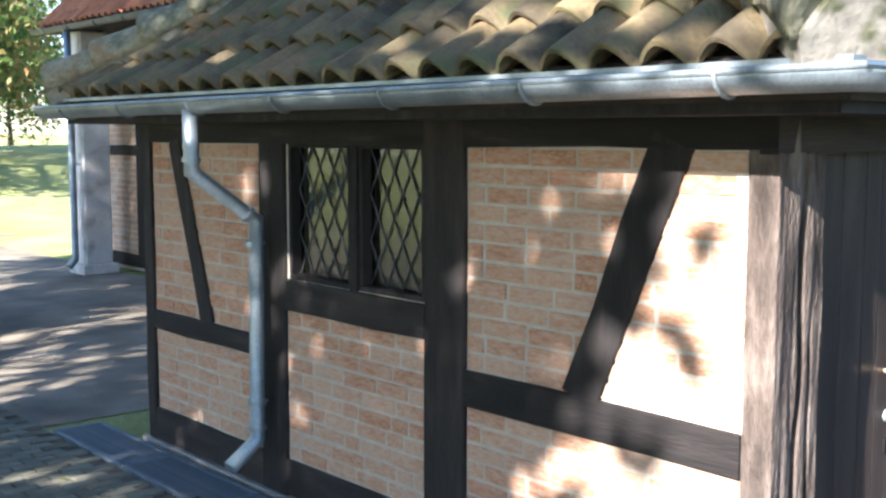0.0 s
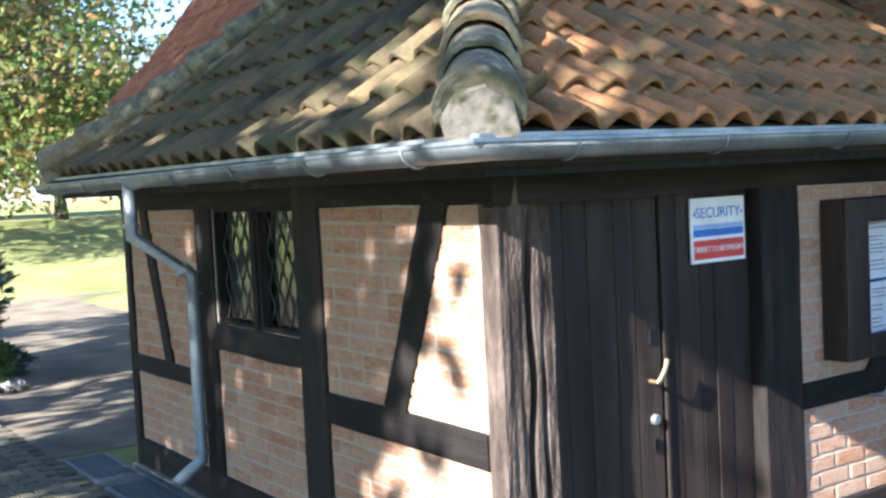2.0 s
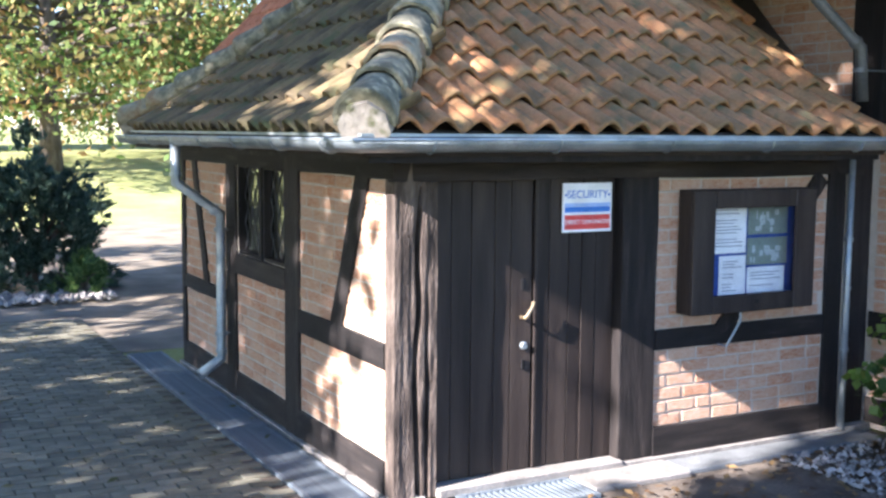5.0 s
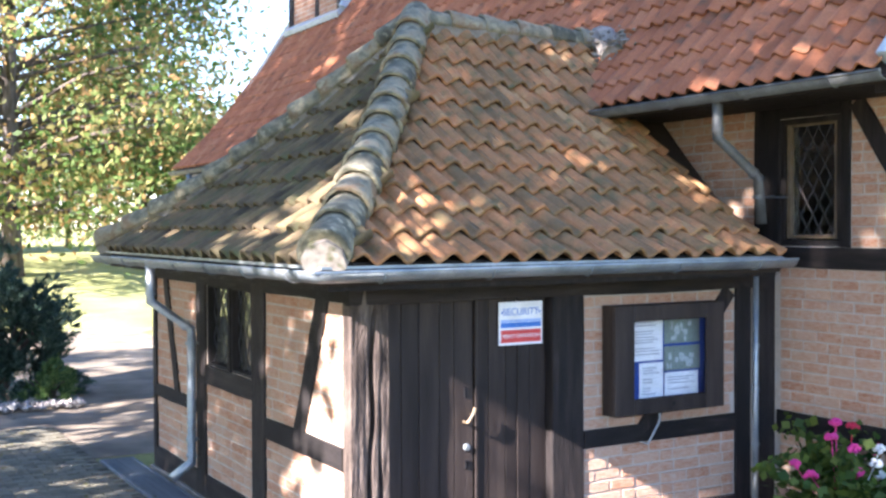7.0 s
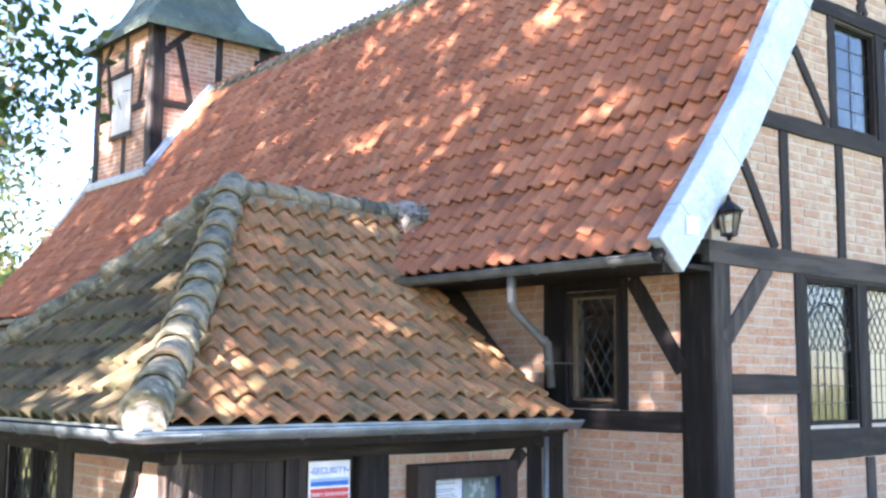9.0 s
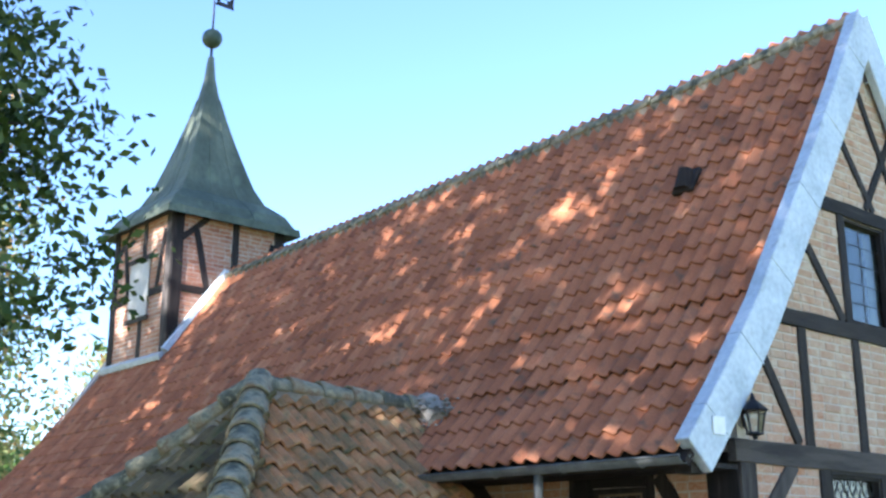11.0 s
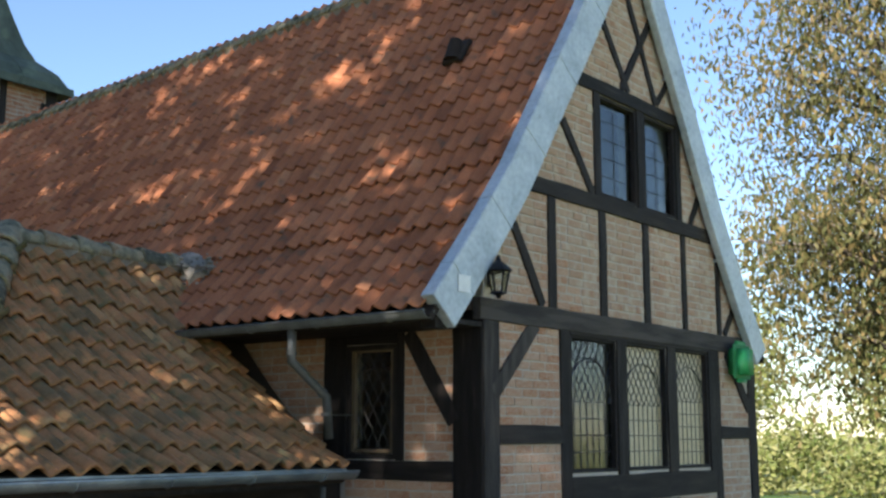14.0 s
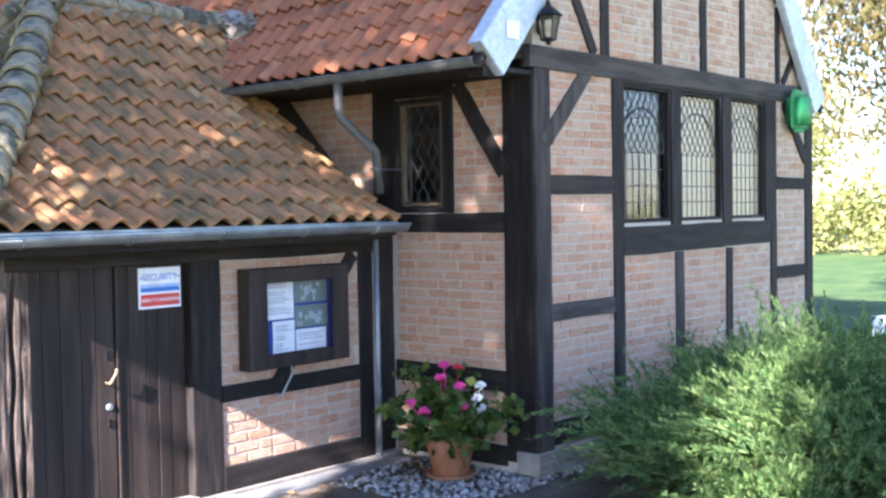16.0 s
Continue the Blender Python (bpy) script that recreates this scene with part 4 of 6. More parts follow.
for a, b in ((5.245, 6.18), (6.33, 7.23), (7.36, 8.28)):
    GABLE_PANELS.append((a, b, 0.43, 1.79, None))
GABLE_PANELS += [(8.43, 9.2, 0.43, 1.39, None), (8.43, 9.2, 1.53, 2.4, None), (8.43, 9.2, 2.54, 3.4, None)]
xs = [3.95, 4.9, 5.82, 6.71, 7.57, 8.43, 9.3]
for a, b in zip(xs, xs[1:]):
    GABLE_PANELS.append((a + 0.1, b, 3.59, 4.645, wall_top))
GABLE_PANELS += [(4.5, 5.76, 4.8, 5.87, wall_top), (7.61, 8.5, 4.8, 5.87, wall_top), (5.3, 7.7, 6.0, 8.0, wall_top)]
LATE.append((gable, GABLE_PANELS, 13, (5.0, 1.6), 300))
solo("plinth_gable", box(bmesh.new(), 3.86, 9.44, NY0 - 0.04, NY0 + 0.2, 0.0, 0.2, 0.01), STONE, "pale stone plinth under the gable", "plinth", "structure")

navew = wall_body("wall_nave", "half-timbered long wall of the nave in pale brick", M_NAVE, [(-13.9, 0.02, [(0.0, 3.45, 3.45)]), (0.02, 0.64, [(0.0, 2.22, 2.22), (3.25, 3.45, 3.45)]), (0.64, 1.58, [(0.0, 3.45, 3.45)])], 0.22)
timbers(navew, [
    ("corner_post", (1.44, 0.1), (1.44, 3.45), 0.31), ("sill_beam", (0.0, 0.14), (1.285, 0.14), 0.18), ("rail", (0.0, 0.775), (1.285, 0.775), 0.19), ("rail", (-0.1, 2.13), (1.285, 2.13), 0.17),
    # the wide post left of the window also takes in the shadow beside it
    ("post", (0.685, 2.215), (0.685, 3.36), 0.09), ("post", (-0.12, 2.215), (-0.12, 3.36), 0.28), ("wall_plate", (-13.95, 3.42), (1.6, 3.42), 0.14)])
timbers(navew, [("window_head", (0.02, 3.3), (0.64, 3.3), 0.1)])
timbers(navew, [("brace", (1.3, 2.55), (0.78, 3.33), 0.15)], proud=0.026)
timbers(navew, [("post", (-float(y), 0.05), (-float(y), 3.35), 0.2) for y in (4.6, 5.7, 7.0, 8.5, 10.0, 11.5, 12.6, 13.85)])
timbers(navew, [("rail", (-13.75, 1.7), (-5.6, 1.7), 0.15), ("sill_beam", (-13.75, 0.14), (-5.6, 0.14), 0.18)], proud=0.026)
w8 = leaded_window("window_8", "small lattice window in a pale wooden frame under the eaves", M_NAVE, 0.02, 0.64, 2.22, 3.25, 0.05, (0.12, 0.2), fmat=TIMBER)
inner = bmesh.new()
for a, b, c, d in ((0.085, 0.125, 2.28, 3.21), (0.565, 0.595, 2.28, 3.21), (0.125, 0.565, 2.28, 2.31), (0.125, 0.565, 3.18, 3.21)):
    box(inner, a, b, 0.0, 0.045, c, d, 0.004)
part("casement", inner, PALEWOOD, w8, "pale worn wooden casement")
LATE.append((navew, [(0.02, 1.285, 0.23, 0.68, None), (0.02, 1.285, 0.87, 2.045, None), (0.73, 1.285, 2.215, 3.35, None), (-4.4, -0.26, 2.3, 3.35, None), (-13.75, -5.8, 0.23, 1.62, None), (-13.75, -5.8, 1.78, 3.35, None)], 14, (0.8, 1.4), 230))
solo("wall_nave_far", box(bmesh.new(), NX0, NX1, NY1 - 0.2, NY1, 0, 3.4), MORTAR, "plain far end wall of the nave", "wall", "structure")
solo("wall_nave_back", box(bmesh.new(), NX1 - 0.2, NX1, NY0 + 0.2, NY1 - 0.2, 0, 3.4), MORTAR, "plain back wall of the nave", "wall", "structure")
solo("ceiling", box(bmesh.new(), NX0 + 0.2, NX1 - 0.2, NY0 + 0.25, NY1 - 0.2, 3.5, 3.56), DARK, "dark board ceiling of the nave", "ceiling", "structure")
far_gable = bmesh.new()
v = [far_gable.verts.new((x, NY1 - d, z)) for d in (0.0, 0.2) for x, z in ((3.9, 3.4), (9.35, 3.4), (8.88, wall_top(8.88)), (RIDGE_X, RIDGE_Z - 0.15), (4.4, wall_top(4.4)))]
far_gable.faces.new(v[:5])
far_gable.faces.new(v[5:][::-1])
for i in range(5):
    j = (i + 1) % 5
    far_gable.faces.new((v[i], v[j], v[5 + j], v[5 + i]))
solo("wall_far_gable", far_gable, MORTAR, "plain far gable of the nave", "wall", "structure")

roof = thing("roof_nave", "steep roof of red clay pantiles over the nave", "roof", kind="structure")
VY0, VY1 = NY0 - 0.1, NY1 + 0.1
bm = bmesh.new()
line = SLOPE + SLOPE_R[::-1][1:]
lo = [[bm.verts.new((x, y, sag(z, y) - 0.085)) for x, z in line] for y in (VY0, VY1)]
for a, b in zip(range(len(line) - 1), range(1, len(line))):
    bm.faces.new((lo[0][a], lo[0][b], lo[1][b], lo[1][a]))
dk = part("roof_deck", bm, DECK, roof)
sol = dk.modifiers.new("thick", "SOLIDIFY")
sol.thickness, sol.offset = 0.06, 0.0
part("back_slope", box(bmesh.new(), 9.4, 9.5, VY0, VY1, 3.38, 3.44), DECK, roof)


def nave_rows():
    rows, d = [], 0.0
    seg = [(Vector((a[0], 0, a[1])), Vector((b[0], 0, b[1]))) for a, b in zip(SLOPE, SLOPE[1:])]
    total = sum((b - a).length for a, b in seg)
    while d < total - 0.1:
        q = d
        for a, b in seg:
            if q <= (b - a).length:
                rows.append((a + (b - a).normalized() * q, (b - a).normalized()))
                break
            q -= (b - a).length
        d += NG
    return rows


def nave_tiles():
    rng = random.Random(8)
    spots = []
    for p, t in nave_rows():
        k = math.ceil(VY0 / NW) + 1
        while k * NW < VY1:
            y = k * NW
            k += 1
            if TX - TH - 0.05 < p.x and TY - TH - 0.05 < y < TY + TH:
                continue
            if p.z < 4.1 and abs(y - RY) < (4.15 - p.z) * 1.2 and p.x > 3.5:
                continue
            spots.append((abs(y - 0.5) + 0.4 * p.z, tile_frame((p.x, y, sag(p.z, y)), (0, -1, 0), t, rng, 0.004)))
    spots.sort(key=lambda s: s[0])
    slope = part("front_slope", box(bmesh.new(), 3.12, 3.15, VY0 + 0.05, VY1 - 0.05, 3.36, 3.41), TIMBER, roof, "red clay pantiles")
    place_tiles(slope, MESH_NAVE, [s[1] for s in spots], 3, 300, TILE_NAVE_J)


ridge = part("ridge_line", box(bmesh.new(), RIDGE_X - 0.04, RIDGE_X + 0.04, VY0 + 0.1, 0.5, RIDGE_Z - 0.1, RIDGE_Z - 0.02), CEMENT, roof)
def ridge_pt(y):
    return (RIDGE_X, y, sag(RIDGE_Z, y) - 0.02)


cap_line(ridge, [ridge_pt(VY0 + 0.02), ridge_pt(11.3)], 0.115, 0.34, 9)
cap_line(ridge, [ridge_pt(13.7), ridge_pt(VY1)], 0.115, 0.34, 10)


def bargeboard(pts, flip, y0, y1, deep):
    """A sheet-clad bargeboard along a verge, seamed in lengths."""
    b = thing("bargeboard", "pale blue-grey sheet-metal bargeboard along the gable verge", "bargeboard")
    pts = [Vector((x, 0, z)) for x, z in pts]
    rings = []
    bm = bmesh.new()
    for i, p in enumerate(pts):
        a = (p - pts[i - 1]).normalized() if i else (pts[1] - p).normalized()
        c = (pts[i + 1] - p).normalized() if i < len(pts) - 1 else a
        t = (a + c).normalized()
        nrm = Vector((-t.z, 0, t.x)) * (1 if not flip else -1)
        top, low = p + nrm * 0.1, p - nrm * deep
        rings.append([bm.verts.new((q.x, y, q.z)) for q, y in ((top, y0), (low, y0), (low, y1), (top, y1 + 0.05))])
    for a, c in zip(rings, rings[1:]):
        for k in range(4):
            bm.faces.new((a[k], a[(k + 1) % 4], c[(k + 1) % 4], c[k]))
    bm.faces.new(rings[0])
    bm.faces.new(rings[-1][::-1])
    bmesh.ops.recalc_face_normals(bm, faces=bm.faces)
    bmesh.ops.bevel(bm, geom=[e for e in bm.edges], offset=0.008, segments=1, affect="EDGES")
    part("sheet_cladding", bm, BARGE, b)
    total = list(zip(pts, pts[1:]))
    for a, c in total:
        n = max(1, int((c - a).length / 0.7))
        t = (c - a).normalized()
        nrm = Vector((-t.z, 0, t.x)) * (1 if not flip else -1)
        for k in range(n):
            p = a + (c - a) * (k + 0.5) / n
            s = bmesh.new()
            q = [p + nrm * 0.104 - t * 0.006, p + nrm * 0.104 + t * 0.006, p - nrm * (deep + 0.004) + t * 0.006, p - nrm * (deep + 0.004) - t * 0.006]
            v = [s.verts.new((w.x, y, w.z)) for y in (y0 - 0.005, y1 + 0.05) for w in q]
            for f in ((0, 1, 2, 3), (7, 6, 5, 4), (0, 4, 5, 1), (1, 5, 6, 2), (2, 6, 7, 3), (3, 7, 4, 0)):
                s.faces.new([v[i] for i in f])
            part("seam", s, BARGE, b)
    return b


bp = [(3.14, 3.46)] + SLOPE[1:-1] + [(RIDGE_X - 0.01, RIDGE_Z + 0.02)]
bargeboard(bp, False, NY0 - 0.14, NY0 - 0.05, 0.27)
bargeboard([(9.42, 3.42)] + SLOPE_R[1:-1] + [(RIDGE_X + 0.01, RIDGE_Z + 0.02)], True, NY0 - 0.139, NY0 - 0.05, 0.24)
part("verge_soffit", box(bmesh.new(), 3.2, 3.4, NY0 - 0.05, NY0 + 0.1, 3.28, 3.36), TIMBER, roof)
solo("barge_label", box(bmesh.new(), 3.37, 3.53, NY0 - 0.152, NY0 - 0.148, 3.58, 3.72), WHITEB, "small white label on the foot of the bargeboard", "label")
gutter("gutter", "dark dull zinc gutter along the nave eaves", [(3.06, 14.05, 3.39), (3.06, NY0 - 0.1, 3.4)], 0.065, 0.8, ZINC_OLD)
solo("nave_soffit", box(bmesh.new(), 3.14, 3.9, NY0, NY1, 3.34, 3.38), TIMBER, "dark boarded eaves of the nave", "soffit", "structure")
downpipe("downpipe", "zinc downpipe at the far end of the nave", [(3.06, 12.98, 3.32), (3.08, 12.98, 2.2), (3.08, 12.98, 0.2), (2.98, 12.98, 0.1)], 0.05, [(1.5, 3.2)], ZINC)
solo("buttress", box(box(bmesh.new(), 3.2, 3.6, 12.9, 13.3, 0.12, 3.33, 0.02), 3.14, 3.66, 12.84, 13.36, -0.02, 0.12, 0.015), PLASTER, "pale plastered projection at the far end of the nave", "buttress", "structure")
# flashing where the annex ridge meets the nave roof
fl = bmesh.new()
tube(fl, [(3.6, RY - 0.5, 3.98), (3.76, RY - 0.2, 4.16), (3.82, RY, 4.25)], [0.12, 0.16, 0.12], 8)
solo("valley_mortar", fl, CEMENT, "rough grey mortar and lead where the annex ridge meets the roof", "flashing", "structure")
pl = solo("flashing_sheet", box(bmesh.new(), -0.006, 0.006, -0.12, 0.12, -0.16, 0.16, 0.003), ZINC_OLD, "bent dull lead flashing sheet", "flashing", "structure", pose(3.62, RY - 0.42, 4.02, 0, 42, 0))

vent = bmesh.new()
tube(vent, [(0, 0.0, 0.02), (0, 0.22, 0.12)], [0.11, 0.07], 10)
box(vent, -0.13, 0.13, -0.05, 0.3, 0.0, 0.06, 0.015)
solo("vent_tile", vent, DECK, "dark hooded vent tile on the nave roof", "vent", "", Matrix.Translation((5.3, -0.19, 6.35)) @ Matrix(((0, 0.56, -0.83, 0), (-1, 0, 0, 0), (0, 0.83, 0.56, 0), (0, 0, 0, 1))))
# ---- tower ----
TX, TY, TH = 6.5, 12.5, 1.2
M_TS, M_TW = pose(TX, TY - TH, 0), pose(TX - TH, TY, 0, 0, 0, -90)
tower = thing("tower", "half-timbered church tower with a green copper spire", "tower")
for nm, at in (("south_face", M_TS), ("west_face", M_TW), ("east_face", pose(TX + TH, TY, 0, 0, 0, 90)), ("north_face", pose(TX, TY + TH, 0, 0, 0, 180))):
    f = part(nm, box(bmesh.new(), -TH + 0.01, TH - 0.01, 0.0, 0.1, 4.5, 8.95), MORTAR, tower, "half-timbered tower face with brick infill")
    f.matrix_basis = at
    timbers(f, [("corner_post", (-TH + 0.11, 4.6), (-TH + 0.11, 8.95), 0.22), ("corner_post", (TH - 0.11, 4.6), (TH - 0.11, 8.95), 0.22), ("post", (0.12, 5.6), (0.12, 8.95), 0.14),
                ("wall_plate", (-TH, 8.88), (TH, 8.88), 0.14)], material=TIMBER_GREY if nm == "west_face" else TIMBER)
    timbers(f, [("rail", (-TH + 0.22, 7.4), (0.05, 7.4), 0.14), ("rail", (0.19, 7.4), (TH - 0.22, 7.4), 0.14), ("brace", (-0.45, 7.45), (-0.72, 8.55), 0.13), ("brace", (0.7, 7.45), (0.95, 8.55), 0.12),
                ("brace", (-1.0, 8.35), (-0.5, 8.82), 0.12)], proud=0.026)
    LATE.append((f, [(-TH + 0.22, 0.05, 5.4, 7.33, None), (0.19, TH - 0.22, 5.4, 7.33, None), (-TH + 0.22, 0.05, 7.47, 8.82, None), (0.19, TH - 0.22, 7.47, 8.82, None)], 20, (0, 8), 0, BRICK_T))
    if nm == "west_face":
        part("shutter", box(bmesh.new(), -0.35, 0.42, -0.05, -0.017, 6.95, 8.1, 0.008), plain("weathered_white_boards", (0.55, 0.53, 0.48), 0.8), f, "weathered white shutter")
        part("shutter_rail", box(bmesh.new(), -0.45, 0.52, -0.07, -0.051, 6.88, 6.98, 0.006), TIMBER_GREY, f)
        part("shutter_rail", box(bmesh.new(), -0.45, 0.52, -0.07, -0.051, 8.05, 8.15, 0.006), TIMBER_GREY, f)
sp = bmesh.new()
prof = [(1.42, 9.1), (1.44, 8.95), (1.2, 9.36), (0.98, 9.62), (0.8, 9.95), (0.64, 10.4), (0.5, 10.9), (0.36, 11.4), (0.22, 11.9), (0.12, 12.35), (0.06, 12.85)]
prof = [(r * (0.92 if 9.5 < z < 12.5 else 1.0), 8.9 + (z - 9.1) * 1.0133) for r, z in prof]
rings = []
for r, z in prof:
    ring = []
    for side in range(4):
        for k in range(6):
            t = -1 + 2 * k / 6
            a = (t, -1), (1, t), (-t, 1), (-1, -t)
            x, y = a[side]
            f = 1.0 - 0.22 * min(1, max(0, (z - 10.2) / 2)) * (abs(x * y) ** 1.0)
            j = 0.012 * noise.noise((x * 3, y * 3, z * 2.5)) * min(1, r * 2)
            ring.append(sp.verts.new((TX + x * (r + j) * f, TY + y * (r + j) * f, z)))
    rings.append(ring)
for a, b in zip(rings, rings[1:]):
    for k in range(24):
        sp.faces.new((a[k], a[(k + 1) % 24], b[(k + 1) % 24], b[k]))
sp.faces.new(rings[0][::-1])
sp.faces.new(rings[-1])
part("spire", sp, COPPER, tower, "dented green copper spire with flared eaves")
seams = bmesh.new()
for side in range(4):
    for k in (0, 2, 4):
        line = []
        for r, z in prof[1:-2]:
            t = -1 + 2 * k / 6
            x, y = ((t, -1), (1, t), (-t, 1), (-1, -t))[side]
            f = 1.0 - 0.22 * min(1, max(0, (z - 10.2) / 2)) * abs(x * y)
            line.append((TX + x * r * f, TY + y * r * f, z))
        tube(seams, line, 0.012, 5)
part("standing_seams", seams, COPPER, tower)
bl = bmesh.new()
bmesh.ops.create_uvsphere(bl, u_segments=24, v_segments=14, radius=0.21)
bmesh.ops.translate(bl, verts=bl.verts, vec=(TX, TY, 13.13))
part("finial_ball", bl, plain("dark_green_copper", (0.06, 0.085, 0.06), 0.5, 0.3), tower, "dark copper ball", True)
rod = bmesh.new()
tube(rod, [(TX, TY, 12.6), (TX, TY, 14.85)], [0.03, 0.012], 8)
tube(rod, [(TX - 0.16, TY, 14.58), (TX + 0.16, TY, 14.58)], 0.012, 6)
tube(rod, [(TX - 0.09, TY, 14.72), (TX + 0.09, TY, 14.72)], 0.012, 6)
part("finial_rod", rod, IRON, tower)
fl = bmesh.new()
for i in range(5):
    for j in range(4):
        if (i, j) not in ((1, 1), (3, 2), (2, 1)):
            box(fl, TX + 0.06 + i * 0.08, TX + 0.135 + i * 0.08, TY - 0.006, TY + 0.006, 13.95 + j * 0.085, 14.03 + j * 0.085)
for j in (0, 3):
    box(fl, TX + 0.01, TX + 0.47, TY - 0.008, TY + 0.008, 13.94 + j * 0.09, 13.97 + j * 0.09)
part("weather_vane", fl, IRON, tower, "pierced iron flag of a weather vane")
fl = bmesh.new()
for pts in ([(TX - TH - 0.03, TY - TH - 0.06, sag(roof_z(TX - TH), 11.2) + 0.1), (RIDGE_X, TY - TH - 0.06, sag(RIDGE_Z, 11.2) + 0.1)], [(TX - TH - 0.06, TY - TH - 0.06, sag(roof_z(TX - TH - 0.06), 12) + 0.1), (TX - TH - 0.06, TY + TH, sag(roof_z(TX - TH - 0.06), 12) + 0.1)]):
    tube(fl, pts, 0.09, 6)
part("base_flashing", fl, BARGE, tower, "pale blue-grey sheet flashing at the tower foot")


# ---- small things on the gable ----
def wall_lantern():
    o = Vector((3.88, NY0 - 0.18, 3.72))
    l = thing("wall_lantern", "black iron lantern under the bargeboard", "lantern", Matrix.Translation(o) @ Matrix.Scale(0.8, 4))
    b = bmesh.new()
    tube(b, [(0.12, 0.19, 0.1), (0.06, 0.05, 0.24), (0, 0, 0.26)], 0.014, 8)
    box(b, 0.07, 0.19, 0.17, 0.195, -0.05, 0.2, 0.004)
    part("bracket", b, IRON, l)
    c = bmesh.new()
    lathe(c, [(0.02, 0.25), (0.03, 0.21), (0.12, 0.13), (0.15, 0.1), (0.135, 0.09)], 6)
    part("cap", c, IRON, l)
    g = bmesh.new()
    lathe(g, [(0.07, -0.13), (0.115, 0.09)], 6)
    part("glass", g, GLASS, l).visible_shadow = False
    r = bmesh.new()
    for k in range(6):
        a = k * math.tau / 6
        tube(r, [(0.072 * math.cos(a), 0.072 * math.sin(a), -0.13), (0.118 * math.cos(a), 0.118 * math.sin(a), 0.09)], 0.009, 5)
    lathe(r, [(0.02, -0.19), (0.03, -0.16), (0.09, -0.14), (0.085, -0.12)], 6)
    part("cage", r, IRON, l)


wall_lantern()


def green_box():
    g = thing("alarm_box", "rounded bright green plastic box under the eaves", "alarm box", pose(8.79, NY0 - 0.02, 3.29))
    b = bmesh.new()
    box(b, -0.22, 0.22, -0.2, 0, -0.24, 0.24)
    bmesh.ops.bevel(b, geom=list(b.edges), offset=0.09, segments=4, affect="EDGES")
    part("housing", b, GREENP, g, smooth=True)
    part("seam_band", box(bmesh.new(), -0.225, 0.225, -0.12, -0.1, -0.2, 0.2, 0.01), plain("darker_green_plastic", (0.02, 0.18, 0.06)), g)


green_box()

# ---- ground ----
def sheet(name, pts, z, material, label, cat, cells=None):
    bm = bmesh.new()
    bm.faces.new([bm.verts.new((x, y, z)) for x, y in pts])
    return solo(name, bm, material, label, cat, "structure")


# the meadow reaches the horizon and rises in a low bank behind the path
bm = bmesh.new()
grid = {}
xs = [-600, -200, -80, -40, -25, -15, -10, -6, -3, 0, 3, 6, 9, 12, 16, 20, 26, 34, 45, 60, 80, 120, 250, 600]
ys = [-600, -200, -80, -40, -20, -10, -4, 0, 4, 8, 12, 16, 20, 24, 28, 32, 38, 46, 60, 80, 120, 250, 600]


def ground_z(x, y):
    bank = 1.3 * min(1, max(0, (y - 21) / 14)) ** 1.3
    return -0.03 + bank + (0.12 * noise.noise((x * 0.08, y * 0.08, 0)) if y > 31 else 0)


for i, x in enumerate(xs):
    for j, y in enumerate(ys):
        grid[i, j] = bm.verts.new((x, y, ground_z(x, y)))
for i in range(len(xs) - 1):
    for j in range(len(ys) - 1):
        bm.faces.new((grid[i, j], grid[i + 1, j], grid[i + 1, j + 1], grid[i, j + 1]))
solo("ground", bm, GRASSG, "meadow of short yellowish grass round the church", "ground", "structure", smooth=True)
sheet("path", [(-9, -12), (-0.44, -12), (-0.44, 0.2), (-0.44, 5.3), (0.4, 5.3), (2.6, 7), (3.7, 12), (3.8, 19), (6, 21), (1, 20.4), (-9, 16)], -0.022, PATHM, "sandy grey path along the annex", "path")
sheet("soil", [(-0.43, -12), (3.0, -12), (3.4, -4), (9.2, -3.2), (9.2, -1.6), (3.9, -1.6), (3.9, 0.0), (-0.43, 0.0)], -0.018, SOIL, "dry bare soil with fallen leaves before the door", "soil")

pav = sheet("pavement", [(-3.9, -6.0), (-0.42, -6.0), (-0.42, 7.6), (-3.9, 7.6)], -0.014, SOIL, "small grey-brown concrete pavers laid in rows", "pavement")
PAVE = mesh_of("paver", box(bmesh.new(), -0.096, 0.096, -0.046, 0.046, 0, 0.02, 0.004))
PAVE.materials.append(PAVER)


